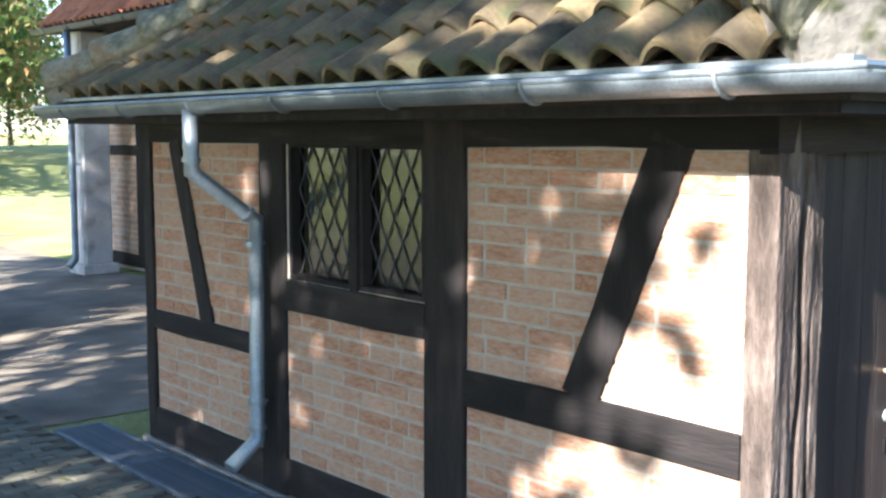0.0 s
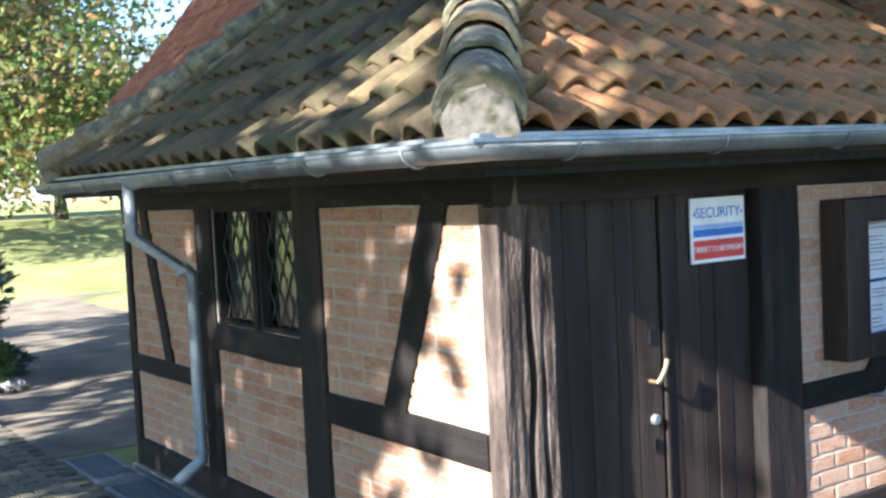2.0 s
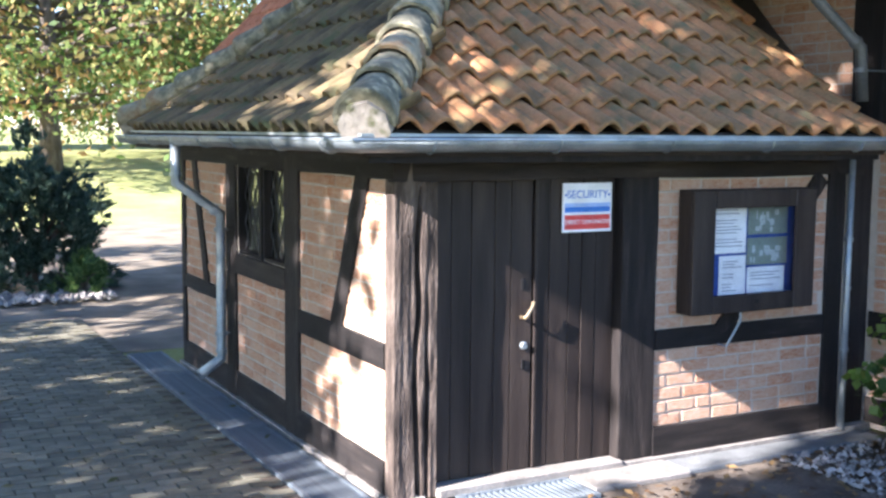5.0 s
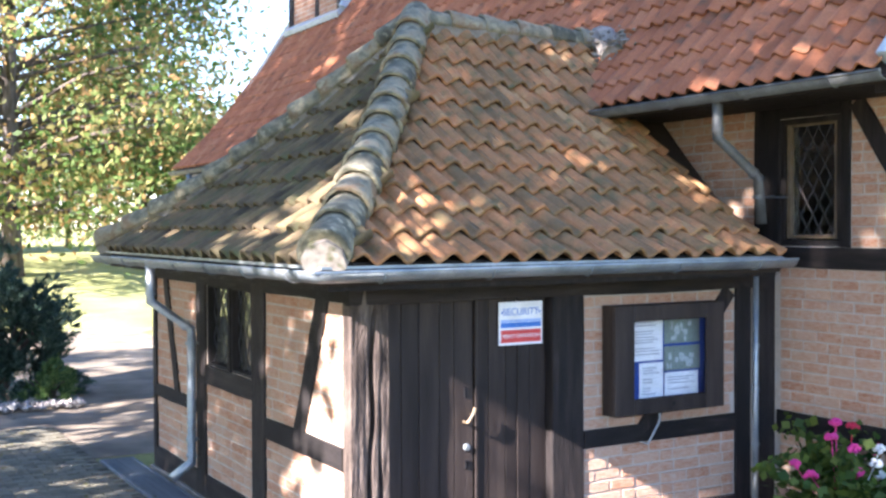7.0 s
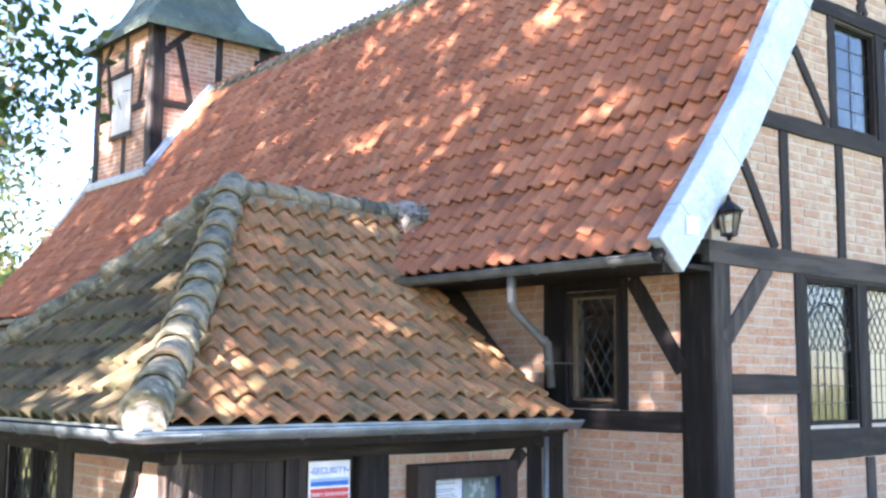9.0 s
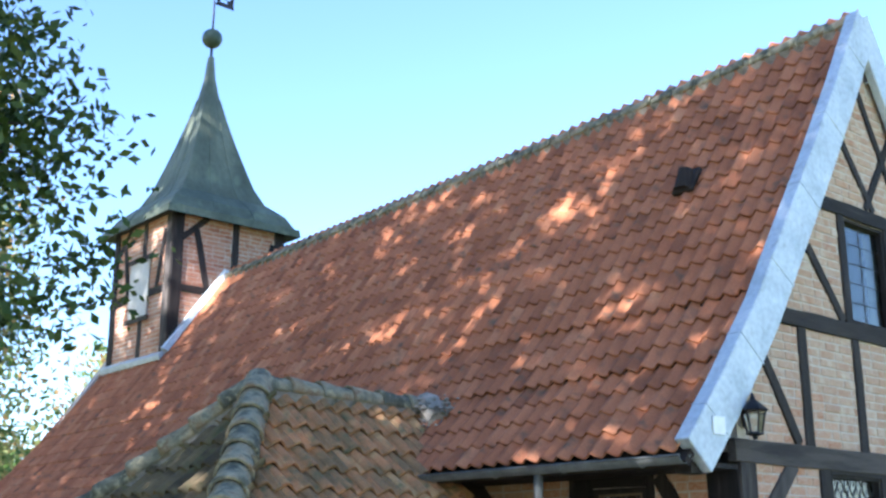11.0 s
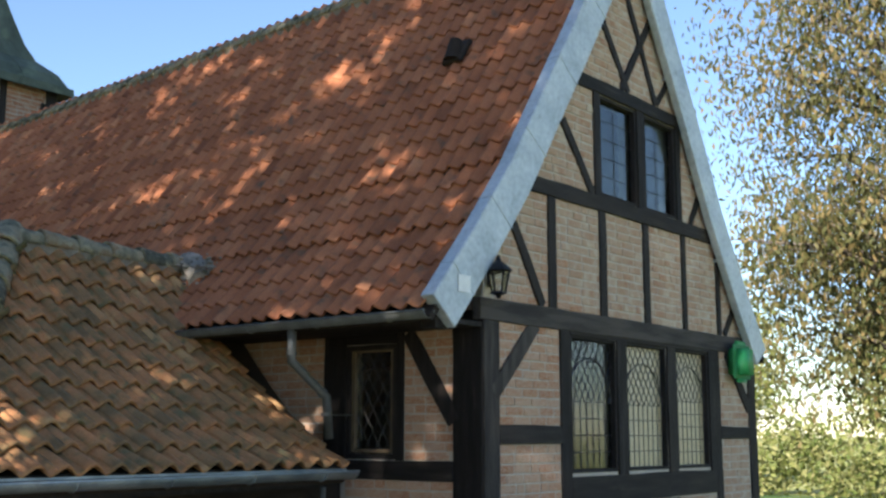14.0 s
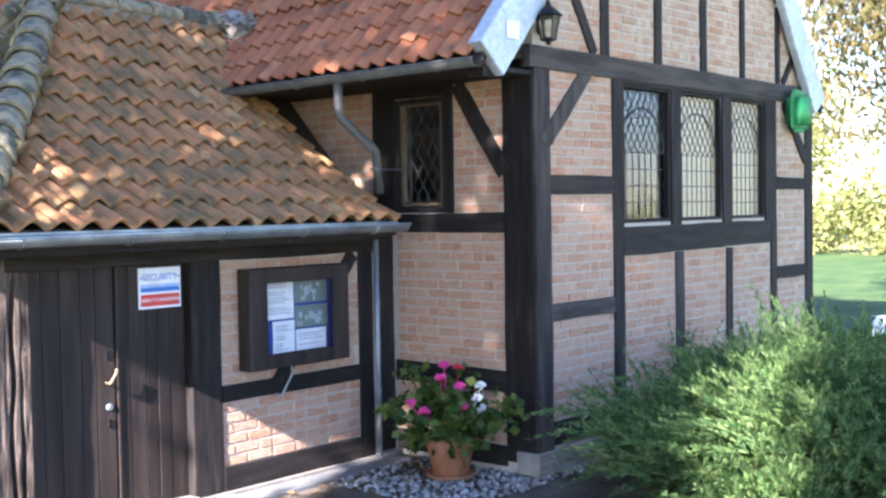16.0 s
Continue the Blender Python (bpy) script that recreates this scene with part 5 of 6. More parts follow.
def lay_pavers():
    rng = random.Random(31)
    spots = []
    for j in range(int(13.4 / 0.1)):
        for i in range(17):
            x, y = -0.53 - 0.2 * i - (0.1 if j % 2 else 0), -5.9 + 0.1 * j
            if x > -3.85:
                spots.append((abs(x + 0.9) + abs(y - 1.6) * 0.7, x, y))
    spots.sort()
    vs, fs = [], []
    for n, (_, x, y) in enumerate(spots):
        z, a = -0.019 + rng.uniform(-0.003, 0.004), rng.uniform(-0.02, 0.02)
        if n < 300:
            ob = new("paver", PAVE)
            ob.parent = pav
            ob.matrix_basis = Matrix.LocRotScale((x, y, z), Euler((0, 0, a)), None)
        else:
            k, t = len(vs), z + 0.02
            c = [(-0.096, -0.046), (0.096, -0.046), (0.096, 0.046), (-0.096, 0.046)]
            vs += [(x + u, y + v, z) for u, v in c] + [(x + u * 0.96, y + v * 0.93, t) for u, v in c]
            fs += [(k + 4, k + 5, k + 6, k + 7)] + [(k + i, k + (i + 1) % 4, k + 4 + (i + 1) % 4, k + 4 + i) for i in range(4)]
    me = bpy.data.meshes.new("pavers_far")
    me.from_pydata(vs, [], fs)
    me.materials.append(PAVER_J)
    ob = new("pavers_far", me)
    ob.parent = pav
    tagged(ob, kind="stuff")


solo("plinth_annex", box(box(bmesh.new(), -0.05, 0.2, -0.03, 4.52, -0.02, 0.025, 0.006), 1.58, 3.9, -0.05, 0.2, -0.02, 0.04, 0.006), STONE, "low pale stone plinth under the annex walls", "plinth", "structure")


def grating(x0, x1, y0, y1, along_x, label):
    g = thing("drain_grating", label, "grating", group="gratings along the annex")
    f = bmesh.new()
    for a, b, c, d in ((x0, x1, y0, y0 + 0.025), (x0, x1, y1 - 0.025, y1), (x0, x0 + 0.025, y0 + 0.025, y1 - 0.025), (x1 - 0.025, x1, y0 + 0.025, y1 - 0.025)):
        box(f, a, b, c, d, -0.014, 0.012)
    part("rim", f, GRATE, g)
    part("trough", box(bmesh.new(), x0 + 0.02, x1 - 0.02, y0 + 0.02, y1 - 0.02, -0.012, -0.008), DECK, g)
    n = int(((y1 - y0) if along_x else (x1 - x0)) / 0.04)
    if along_x:
        me = mesh_of("bar", box(bmesh.new(), x0 + 0.02, x1 - 0.02, -0.007, 0.007, -0.006, 0.009))
    else:
        me = mesh_of("bar", box(bmesh.new(), -0.007, 0.007, y0 + 0.02, y1 - 0.02, -0.006, 0.009))
    me.materials.append(GRATE)
    for k in range(1, n):
        b = new("bar", me)
        b.parent = g
        b.location = (0, y0 + (y1 - y0) * k / n, 0) if along_x else (x0 + (x1 - x0) * k / n, 0, 0)
    return g


for k in range(5):
    grating(-0.42, -0.08, -0.02 + k * 1.02, 0.98 + k * 1.02, True, "blue-grey steel drain grating along the annex wall")
grating(0.38, 1.18, -0.42, -0.06, False, "steel grating mat before the door")
solo("step_slab", box(bmesh.new(), 1.2, 1.95, -0.34, -0.04, -0.02, 0.018, 0.006), STONE, "pale stone slab beside the door mat", "slab")
# the strip past the pale slab has its blue-grey shade in the colour
solo("edge_slab", box(bmesh.new(), 1.96, 3.75, -0.3, -0.055, -0.02, 0.014, 0.006), mat("shaded_grey_concrete", [(0.12, 0.13, 0.13), (0.2, 0.21, 0.21)], 5, 0.8, bump=0.4), "concrete strip under the brick panel, coloured grey as in shade", "slab")

rng = np.random.default_rng(4)


def scatter(name, label, cat, pos, size, material, flat=False, seed=1):
    """Many small pieces in one mesh: pos (n, 3), as four-cornered leaves or as pebbles."""
    r = np.random.default_rng(seed)
    n = len(pos)
    s = size * r.uniform(0.6, 1.4, (n, 1))
    if flat:
        a = r.uniform(0, math.tau, n)
        u = np.stack([np.cos(a), np.sin(a), r.uniform(-0.3, 0.3, n)], 1) * s
        v = np.stack([-np.sin(a), np.cos(a), r.uniform(-0.3, 0.3, n)], 1) * s * 0.6
        vs = np.stack([pos - u, pos - v * 0.8, pos + u, pos + v + [0, 0, 0.004]], 1).reshape(-1, 3)
        fs = np.arange(n * 4).reshape(-1, 4)
    else:
        o = np.array([(1, 0, 0), (0, 1, 0), (-1, 0, 0), (0, -1, 0), (0, 0, 0.7), (0, 0, -0.7)])
        vs = (pos[:, None] + o[None] * s[:, None] * r.uniform(0.6, 1.3, (n, 6, 1))).reshape(-1, 3)
        f = np.array([(0, 1, 4), (1, 2, 4), (2, 3, 4), (3, 0, 4), (1, 0, 5), (2, 1, 5), (3, 2, 5), (0, 3, 5)])
        fs = (np.arange(n)[:, None, None] * 6 + f[None]).reshape(-1, 3)
    me = bpy.data.meshes.new(name)
    me.from_pydata(vs.tolist(), [], fs.tolist())
    me.materials.append(material)
    return tagged(new(name, me), label, cat, kind="stuff")


n = 1500
scatter("pebbles", "grey pebbles along the foot of the nave wall", "gravel", np.stack([rng.uniform(2.7, 4.9, n), rng.uniform(-1.75, -0.3, n), np.full(n, 0.0)], 1)[rng.random(n) < 1], 0.026, GRAVEL, seed=2)
n = 420
lx = rng.uniform(0.0, 4.2, n)
scatter("fallen_leaves", "brown and yellow fallen leaves on the soil", "leaves", np.stack([lx, -0.36 - np.abs(rng.normal(0, 0.7, n)), np.full(n, 0.016)], 1), 0.033, DEAD_LEAF, True, 3)
n = 260
scatter("roof_debris", "grey mortar crumbs and dead leaves where the annex ridge meets the roof", "debris", np.stack([3.68 + rng.normal(0, 0.08, n), 1.84 + rng.normal(0, 0.16, n), 4.08 + rng.normal(0, 0.08, n)], 1), 0.03, CEMENT, seed=12)
n = 160
scatter("fallen_leaves", "a few fallen leaves on the pavers", "leaves", np.stack([rng.uniform(-3.5, 0.0, n), rng.uniform(-2, 9, n), np.full(n, 0.016)], 1), 0.03, LEAF_W, True, 4)


# ---- plants ----
def leaf_cloud(centers, spread, per, size, seed, droop=0.0, slim=0.55):
    r = np.random.default_rng(seed)
    c = np.repeat(np.asarray(centers, float), per, 0)
    n = len(c)
    p = c + r.normal(0, 1, (n, 3)) * spread
    if droop:
        p[:, 2] -= r.exponential(droop, n)
    u = r.normal(0, 1, (n, 3))
    if droop:
        u[:, 2] -= 2.0
    u /= np.linalg.norm(u, axis=1, keepdims=True)
    w = np.cross(u, r.normal(0, 1, (n, 3)))
    w /= np.linalg.norm(w, axis=1, keepdims=True) + 1e-9
    s = size * r.uniform(0.6, 1.4, (n, 1))
    vs = np.stack([p - u * s, p + w * s * slim, p + u * s, p - w * s * slim], 1).reshape(-1, 3)
    return vs


def leaf_object(name, vs, material, parent, label=""):
    n = len(vs) // 4
    me = bpy.data.meshes.new(name)
    me.vertices.add(len(vs))
    me.vertices.foreach_set("co", vs.astype(np.float32).ravel())
    me.loops.add(len(vs))
    me.loops.foreach_set("vertex_index", np.arange(len(vs), dtype=np.int32))
    me.polygons.add(n)
    me.polygons.foreach_set("loop_start", np.arange(0, len(vs), 4, dtype=np.int32))
    me.update(calc_edges=True)
    me.materials.append(material)
    ob = new(name, me)
    ob.parent = parent
    return tagged(ob, label)


def tree(label, x, y, z, height, base, radius, material, seed, limbs=26, per=260, size=0.11, spread=0.55, droop=0.0, trunk_r=0.22, slim=0.55, group="", extra=()):
    t = thing("tree", label, "tree", pose(x, y, z), group=group)
    r = random.Random(seed)
    bm = bmesh.new()
    trunk = [Vector((0.25 * noise.noise((seed, k * 0.6, 0)) * k / 3, 0.25 * noise.noise((seed, 9, k * 0.6)) * k / 3, height * 0.9 * k / 9 - 0.1)) for k in range(10)]
    tube(bm, trunk, [trunk_r * (1.35 if k == 0 else 1 - 0.09 * k) for k in range(10)], 9)
    centers = []
    for i in range(limbs):
        f = r.uniform(0, 1) ** 0.8
        zz = base + (height - base) * f
        k = min(8.99, max(1.0, (zz * 0.8) / (height * 0.9) * 9))
        p0 = trunk[int(k)].lerp(trunk[int(k) + 1], k % 1)
        a = r.uniform(0, math.tau)
        reach = radius * (0.35 + 0.65 * math.sin(math.pi * (0.22 + 0.74 * f))) * r.uniform(0.5, 1.08)
        tip = Vector((p0.x + reach * math.cos(a), p0.y + reach * math.sin(a), zz + r.uniform(-0.3, 0.6)))
        mid = p0.lerp(tip, 0.5) + Vector((0, 0, r.uniform(0.1, 0.6)))
        tube(bm, [p0, mid, tip], [trunk_r * 0.34 * (1 - 0.6 * f) + 0.015, trunk_r * 0.2 * (1 - 0.6 * f) + 0.012, 0.008], 5)
        for s in (0.45, 0.65, 0.82, 1.0, 1.05):
            q = p0.lerp(tip, s) if s < 0.5 else mid.lerp(tip, (s - 0.5) * 2)
            centers.append((q.x + r.uniform(-0.5, 0.5) * spread * 1.6, q.y + r.uniform(-0.5, 0.5) * spread * 1.6, q.z + r.uniform(-0.4, 0.5) * spread))
        for _ in range(3):
            b = a + r.uniform(-0.9, 0.9)
            e = mid + Vector((math.cos(b), math.sin(b), r.uniform(-0.2, 0.35))) * reach * r.uniform(0.3, 0.55)
            tube(bm, [mid, e], [0.02, 0.006], 4)
            centers.append(tuple(e))
    for tip in extra:
        tip = Vector(tip) - Vector((x, y, z))
        p0 = trunk[5]
        mid = p0.lerp(tip, 0.6) + Vector((0, 0, 0.5))
        tube(bm, [p0, mid, tip], [0.07, 0.04, 0.01], 6)
        for k in range(9):
            q = mid.lerp(tip, 0.35 + 0.1 * k)
            centers.append((q.x + r.gauss(0, 0.28), q.y + r.gauss(0, 0.28), q.z + r.gauss(0, 0.25)))
    part("trunk", bm, BARK, t, smooth=True)
    leaf_object("crown", leaf_cloud(centers, spread, per // 8, size, seed, droop, slim), material, t)
    return t


# trees that shade the church from the sunny side: clumps of leaves along the sun's way, with gaps between them
def shade_clumps(seed, lo, hi):
    r = random.Random(seed)
    out = []
    gaps = [(-2.7, 10.1, 0.4), (-2.25, 11.0, 0.4), (-3.6, 11.0, 0.35), (-1.0, 8.3, 0.45), (-0.1, 8.2, 0.3), (-1.7, 8.9, 0.25), (0.4, 14.4, 0.4), (-2.6, 13.3, 0.4), (2.6, 13.6, 0.45), (-3.4, 15.2, 0.4), (-1.0, 15.8, 0.35), (5.2, 15.6, 0.4), (7.5, 13.5, 0.4)]
    y = lo
    while y < hi:
        z = 3.0
        while z < (22.5 if y > 7.4 else 17.8):
            p, q = y + r.uniform(-0.2, 0.2), z + r.uniform(-0.2, 0.2)
            z += 0.52
            keep = 0.9
            if q < 7.6 and p > 4.4:
                keep = 0.4
            elif q < 5.2:
                keep = 0.85
            if 5.3 < q < 7.75 and -3.0 < p < -1.25:
                keep = 0.0
            elif 5.7 < q < 8.0 and p < -2.7:
                keep = 0.4
            elif q > 8 and p < -5.2 or q < 5.5 and p < -7:
                keep = 0.5
            elif 15.2 < q < 17.9 and 8.0 < p < 10.9:
                keep = 0.35
            if r.random() > keep or any(math.hypot(p - u, q - v) < w for u, v, w in gaps):
                continue
            d = r.uniform(-2.2, 2.2)
            out.append((-10.5 + d, p + 0.17 * d, q - 0.56 * d))
        y += 0.52
    holes = [(-1.1, 8.15, 0.35), (-0.5, 8.12, 0.33), (0.0, 8.1, 0.3), (-2.3, 12.2, 0.3)]
    out = [c for c in out if not any(math.hypot(c[1] - 0.17 * (c[0] + 10.5) - u, c[2] + 0.56 * (c[0] + 10.5) - v) < w for u, v, w in holes)]
    out = [c for c in out if not (-2.55 < c[1] - 0.17 * (c[0] + 10.5) < -1.08 and 5.3 < c[2] + 0.56 * (c[0] + 10.5) < 8.2)]
    if lo < -5:
        out += [(-10.5 + d, p + 0.17 * d, q - 0.56 * d) for d, p, q in ((0.6, -3.15, 9.4), (-0.5, -3.05, 9.75), (0.2, -3.35, 9.15), (0.9, -2.95, 9.1))]
        out += [(-10.5 + d, p + 0.17 * d, q - 0.56 * d) for k in range(14) for d, p, q in [(r.uniform(-1.5, 1.5), -4.1 + 0.085 * k, 6.7 + 1.3 * ((k * 5) % 14) / 14)]]
    return out


def shade_tree(x, y, seed, lo, hi):
    t = thing("tree", "tall leafy tree on the sunny side of the path", "tree", pose(x, y, 0), group="tall trees beside the path")
    r = random.Random(seed)
    bm = bmesh.new()
    trunk = [Vector((0.12 * math.sin(k + seed), 0.12 * math.cos(2 * k + seed), (2.2 if lo > 5 else 1.75) * k - 0.1)) for k in range(10)]
    tube(bm, trunk, [0.38 if k == 0 else 0.3 - 0.028 * k for k in range(10)], 9)
    cl = [Vector(c) - Vector((x, y, 0)) for c in shade_clumps(seed, lo, hi)]
    for c in cl:
        if r.random() < 0.2:
            k = max(1, min(9, int(c.z / 1.75 * 0.75)))
            tube(bm, [trunk[k], trunk[k].lerp(c, 0.55) + Vector((0, 0, 0.3)), c], [0.07, 0.035, 0.008], 5)
    part("trunk", bm, BARK, t, smooth=True)
    leaf_object("crown", leaf_cloud([tuple(c) for c in cl], 0.27, 140, 0.12, seed, slim=0.6), LEAF_S, t)


shade_tree(-11.0, -4.6, 41, -8.5, -1.0)
shade_tree(-10.5, 3.0, 42, -1.0, 6.0)
shade_tree(-11.0, 9.5, 43, 6.0, 13.2)
tree("leafy tree beside the path with a low bough over the annex", -4.6, 3.9, 0, 9.5, 7.4, 1.6, LEAF_S, 45, 10, 800, 0.065, 0.3, trunk_r=0.2,
     extra=((-0.15, 3.6, 6.5), (-0.45, 3.5, 7.3), (0.0, 3.6, 6.85), (-0.05, 3.9, 5.35), (-0.75, 3.9, 7.9)))

# trees behind the annex
tree("tall broad tree with green and yellowing leaves", 3.0, 31.0, 0.9, 20.0, 0.8, 7.6, LEAF_Y, 51, 140, 300, 0.12, 0.6, trunk_r=0.3)
tree("leafy tree with yellowing leaves at the meadow edge", 9.0, 38.0, 1.0, 14.0, 1.2, 4.0, LEAF_Y, 52, 56, 300, 0.14, 0.65, trunk_r=0.22)
far_tree = tree("distant leafy tree behind the meadow", -3.0, 44.0, 1.2, 13.0, 1.5, 5.5, LEAF_Y, 53, 44, 380, 0.19, 0.95, trunk_r=0.25, group="distant trees behind the meadow")
for x, y, a, s in ((3, 52, 70, 0.75), (10, 56, 140, 0.6), (20, 62, 200, 0.6), (-12, 46, 250, 1.1), (-22, 40, 300, 1.15), (30, 62, 20, 1.1)):
    copy_thing(far_tree, pose(x, y, 1.2, 0, 0, a) @ Matrix.Scale(s, 4))

# trees and hedge on the lawn side
tree("tall tree with drooping golden-brown foliage", 19.5, -1.3, 0, 15.0, 3.0, 4.4, LEAF_W, 61, 90, 760, 0.08, 0.5, 0.5, 0.25, 0.36)
right_tree = tree("sunlit leafy tree beyond the lawn", 52.0, 20.0, 0, 10.0, 1.0, 5.5, REED, 62, 42, 300, 0.15, 0.9, group="trees beyond the lawn")
for x, y, a in ((60, 10, 80), (58, 30, 150), (50, 42, 230), (66, 0, 300), (40, 54, 30)):
    copy_thing(right_tree, pose(x, y, 0, 0, 0, a))


def far_hedge():
    r = np.random.default_rng(77)
    n = 420
    x = r.uniform(0, 1, n)
    top = 1.5 + 0.7 * np.sin(x * 23) + 0.5 * np.sin(x * 57)
    c = np.stack([44 - 3 * x + r.normal(0, 0.9, n), 1 + 28 * x, r.uniform(0.1, 1, n) * (top + 0.6)], 1)
    ob = leaf_object("far_hedge", leaf_cloud(c, 0.45, 40, 0.13, 7), REED, None)
    tagged(ob, "sunlit yellow-green bushes along the far side of the lawn", "hedge", kind="stuff")


far_hedge()


def lawn():
    bm = bmesh.new()
    bm.faces.new([bm.verts.new(c) for c in ((9.3, -14, -0.012), (43, -14, -0.012), (43, 30, -0.012), (9.3, 30, -0.012))])
    solo("lawn", bm, mat("mown_green_lawn", [(0.03, 0.07, 0.018), (0.045, 0.095, 0.025), (0.09, 0.13, 0.04)], 0.8, 0.9, bump=0.6, fine=30, bump_dist=0.03), "mown green lawn beside the church", "lawn", "structure")


lawn()


def spray_shrub(name, label, cat, at, rx, ry, h, sprays, material, seed, length=0.35, size=0.02, per=26, upright=0.5):
    """A dense shrub of feathery sprays that stand out from its mound."""
    s = thing(name, label, cat, at)
    r = np.random.default_rng(seed)
    a, v = r.uniform(0, math.tau, sprays), r.uniform(0.0, 1.0, sprays) ** 0.7
    nrm = np.stack([np.cos(a) * np.sqrt(1 - v * v), np.sin(a) * np.sqrt(1 - v * v), v], 1)
    lump = 1 + 0.16 * np.sin(a * 5 + seed) * np.cos(v * 6) + r.normal(0, 0.09, sprays)
    tufts = max(20, sprays // 16)
    own = np.arange(sprays) % tufts
    nrm = nrm[own] + r.normal(0, 0.07, (sprays, 3))
    c = nrm * np.array([rx, ry, h]) * (lump[own] * r.uniform(0.68, 1.02, tufts)[own])[:, None]
    lean = r.normal(0, 0.4, (tufts, 3))
    way = nrm + lean[own] + r.normal(0, 0.3, (sprays, 3)) + [0, 0, upright]
    way /= np.linalg.norm(way, axis=1, keepdims=True)
    t = r.uniform(0, 1, (sprays, per))
    p = c[:, None] + way[:, None] * (t[..., None] * length * r.uniform(0.6, 1.25, (sprays, 1, 1)))
    p[..., 2] -= length * 0.28 * t * t
    p = p.reshape(-1, 3)
    u = np.repeat(way, per, 0) + r.normal(0, 0.38, (sprays * per, 3))
    u /= np.linalg.norm(u, axis=1, keepdims=True)
    w = np.cross(u, r.normal(0, 1, u.shape))
    w /= np.linalg.norm(w, axis=1, keepdims=True) + 1e-9
    q = (size * (1.3 - t.reshape(-1, 1)) + 0.006)
    vs = np.stack([p, p + u * q * 1.6 + w * q * 0.35, p + u * q * 3.2, p + u * q * 1.6 - w * q * 0.35], 1).reshape(-1, 3)
    vs[:, 2] = np.maximum(vs[:, 2], 0.0)
    leaf_object("foliage", vs, material, s)
    bm = bmesh.new()
    for k in range(9):
        b = k * 0.7
        tube(bm, [(0, 0, -0.05), (rx * 0.35 * math.cos(b), ry * 0.35 * math.sin(b), h * 0.4), (rx * 0.7 * math.cos(b), ry * 0.7 * math.sin(b), h * 0.62)], [0.04, 0.025, 0.008], 5)
    part("stems", bm, BARK, s)
    return s


spray_shrub("juniper_shrub", "broad feathery green juniper shrub before the gable", "shrub", pose(5.0, -3.8, 0, 0, 0, 30), 2.3, 1.6, 0.92, 7000, JUNIPER, 71, 0.55, 0.017, 40, 0.25)
spray_shrub("conifer_shrub", "dense rounded blue-green conifer beside the path", "shrub", pose(-0.55, 10.3, 0), 0.88, 0.88, 1.7, 1900, NEEDLE, 72, 0.26, 0.034, 22, 0.3)
spray_shrub("low_shrub", "low green shrub at the edge of the path", "shrub", pose(-0.1, 9.35, 0), 0.36, 0.36, 0.48, 420, JUNIPER, 73, 0.16, 0.024, 18, 0.4)
n = 900
scatter("path_edging", "pale stones and low plants at the edge of the path", "stones", np.stack([rng.uniform(-2.6, 0.3, n), rng.uniform(8.7, 9.5, n), rng.uniform(0, 0.05, n)], 1), 0.05, GRAVEL, seed=9)


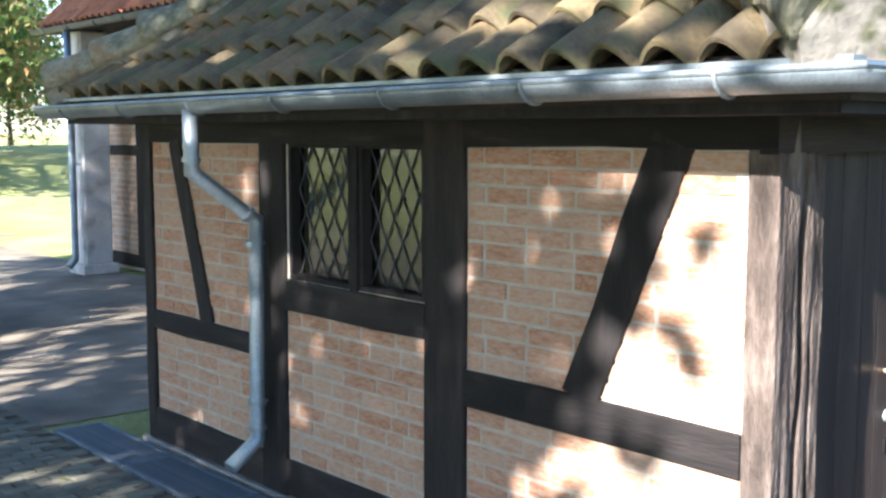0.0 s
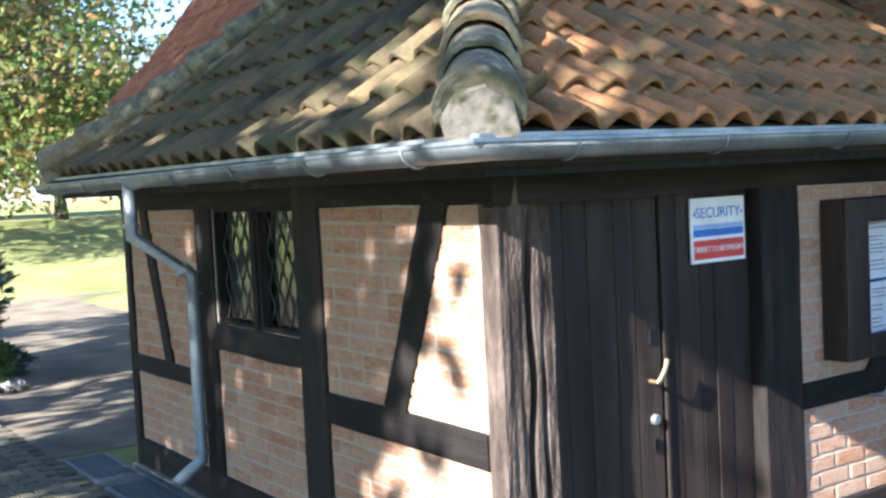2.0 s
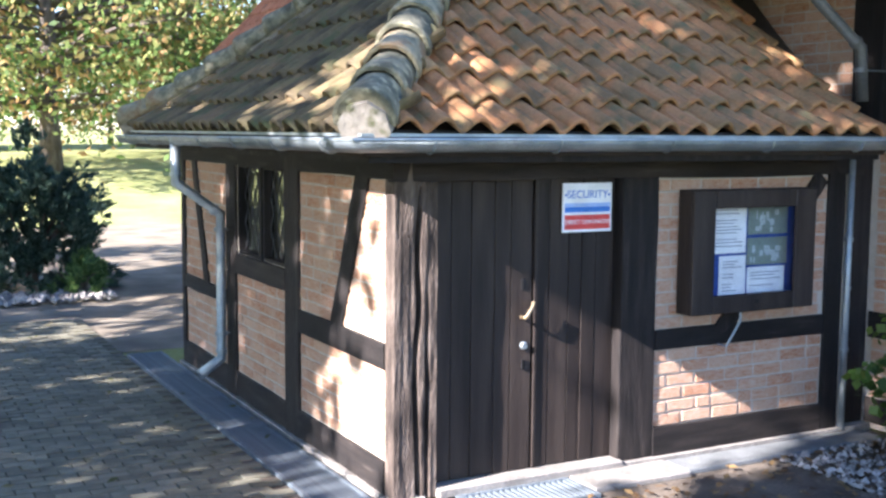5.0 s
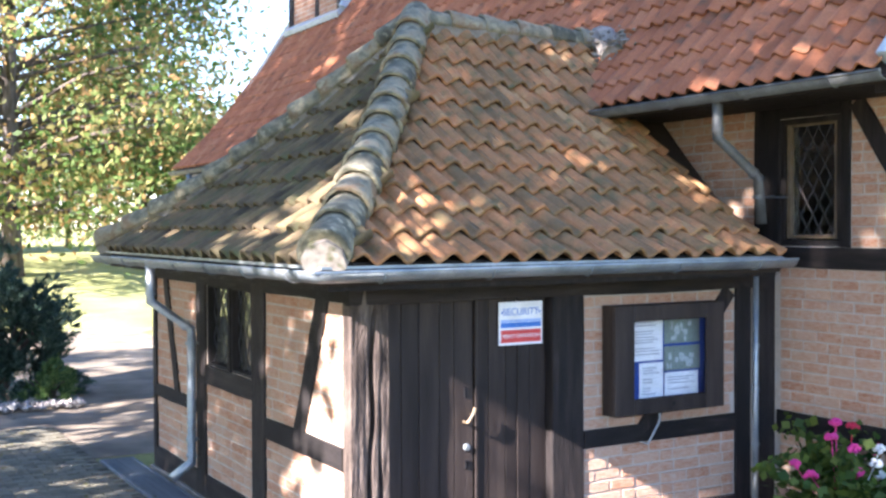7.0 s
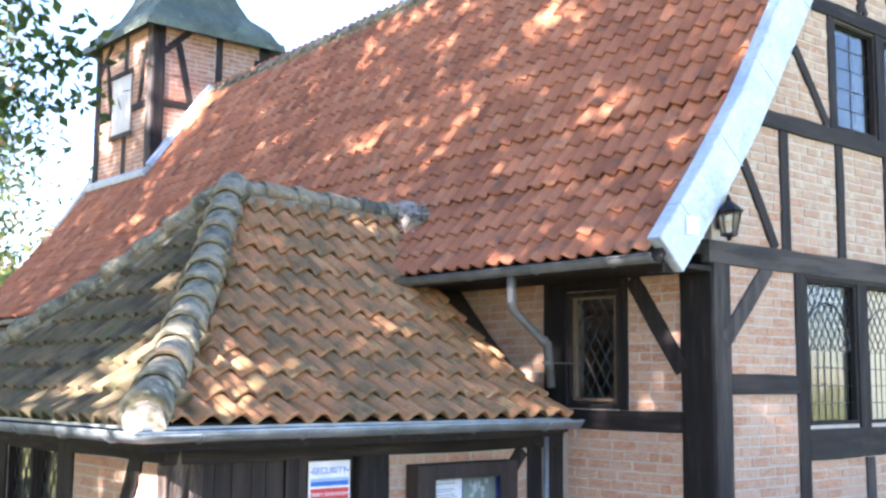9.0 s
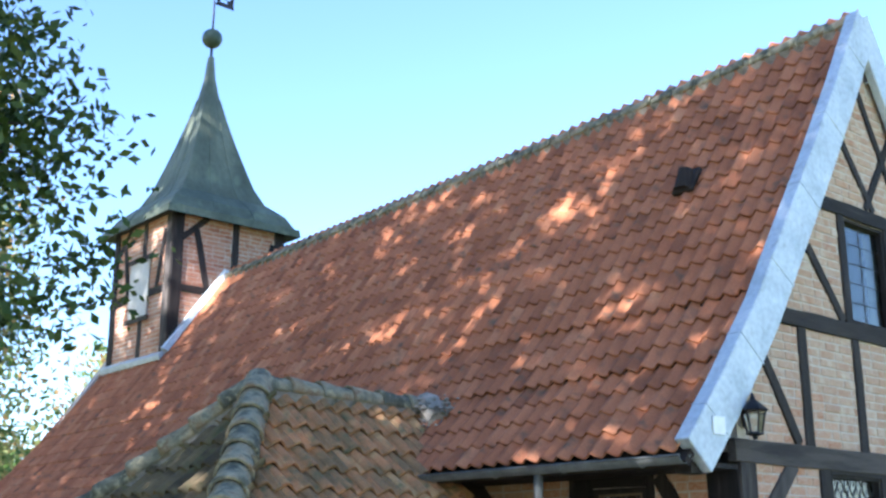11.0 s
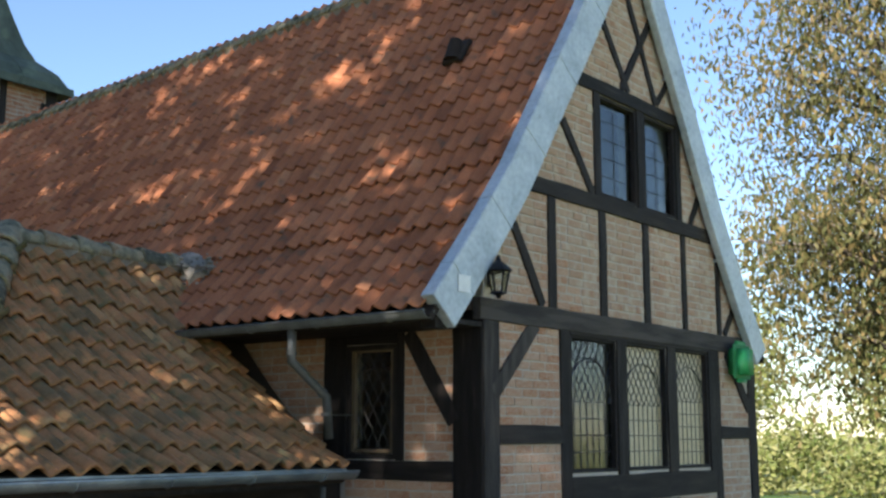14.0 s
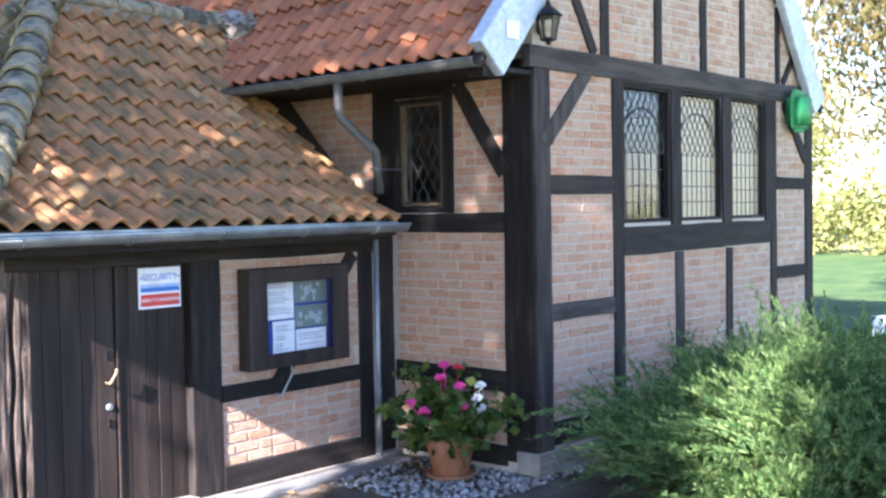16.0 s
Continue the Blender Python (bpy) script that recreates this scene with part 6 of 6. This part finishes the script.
def geranium_pot():
    p = thing("flower_pot", "terracotta pot of pink, red and white geraniums", "flower pot", pose(3.5, -0.98, 0))
    bm = bmesh.new()
    lathe(bm, [(0.13, 0.02), (0.15, 0.03), (0.2, 0.26), (0.215, 0.27), (0.22, 0.33), (0.205, 0.34), (0.19, 0.32), (0.18, 0.29)], 28)
    part("pot", bm, TERRA, p, smooth=True)
    bm = bmesh.new()
    lathe(bm, [(0.16, 0.0), (0.2, 0.005), (0.215, 0.04), (0.2, 0.042), (0.19, 0.018)], 28)
    part("saucer", bm, TERRA, p)
    r = random.Random(6)
    cen = [(r.gauss(0, 0.2), r.gauss(0, 0.2), 0.5 + r.gauss(0, 0.11)) for _ in range(70)]
    leaf_object("foliage", leaf_cloud(cen, 0.07, 16, 0.042, 6, slim=0.9), LEAF_G, p)
    st = bmesh.new()
    for c in cen[:24]:
        tube(st, [(0, 0, 0.28), (c[0] * 0.5, c[1] * 0.5, 0.42), c], 0.006, 5)
    part("stalks", st, LEAF_G, p)
    heads = [(-0.12, -0.05, 0.95, PINK), (0.0, -0.1, 0.92, REDP), (-0.42, 0.05, 0.66, PINK), (-0.1, -0.2, 0.78, PINK), (-0.08, -0.22, 0.62, PINK), (0.17, -0.2, 0.75, WHITEP), (0.22, -0.18, 0.55, WHITEP), (0.34, -0.16, 0.5, WHITEP), (0.1, -0.22, 0.66, WHITEP), (0.4, 0.0, 0.72, PINK), (0.5, -0.05, 0.52, REDP), (-0.22, -0.1, 0.86, PINK), (-0.38, -0.06, 0.6, PINK)]
    for x, y, z, m in heads:
        fl = bmesh.new()
        for _ in range(12):
            v = Vector((r.gauss(0, 1), r.gauss(0, 1), abs(r.gauss(0, 1)))).normalized() * 0.036
            s = bmesh.ops.create_icosphere(fl, subdivisions=1, radius=0.02)
            bmesh.ops.translate(fl, verts=s["verts"], vec=v + Vector((x, y, z)))
        tube(fl, [(x * 0.6, y * 0.6, 0.45), (x, y, z)], 0.004, 4)
        part("flower_head", fl, m, p)


geranium_pot()


def white_marker():
    w = thing("marker_sign", "small white board on a stake in the lawn", "sign", pose(11.5, -1.75, -0.1, 0, 0, -60))
    part("board", box(bmesh.new(), -0.2, 0.2, -0.015, 0.015, 0.5, 0.82, 0.006), WHITEB, w)
    part("stake", box(bmesh.new(), -0.02, 0.02, 0.016, 0.05, -0.1, 0.7, 0.004), TIMBER_GREY, w)


white_marker()

# ---- pieces of walls, roofs and pavements ----
for row in LATE:
    lay_bricks(*row)
annex_tiles()
nave_tiles()
lay_pavers()
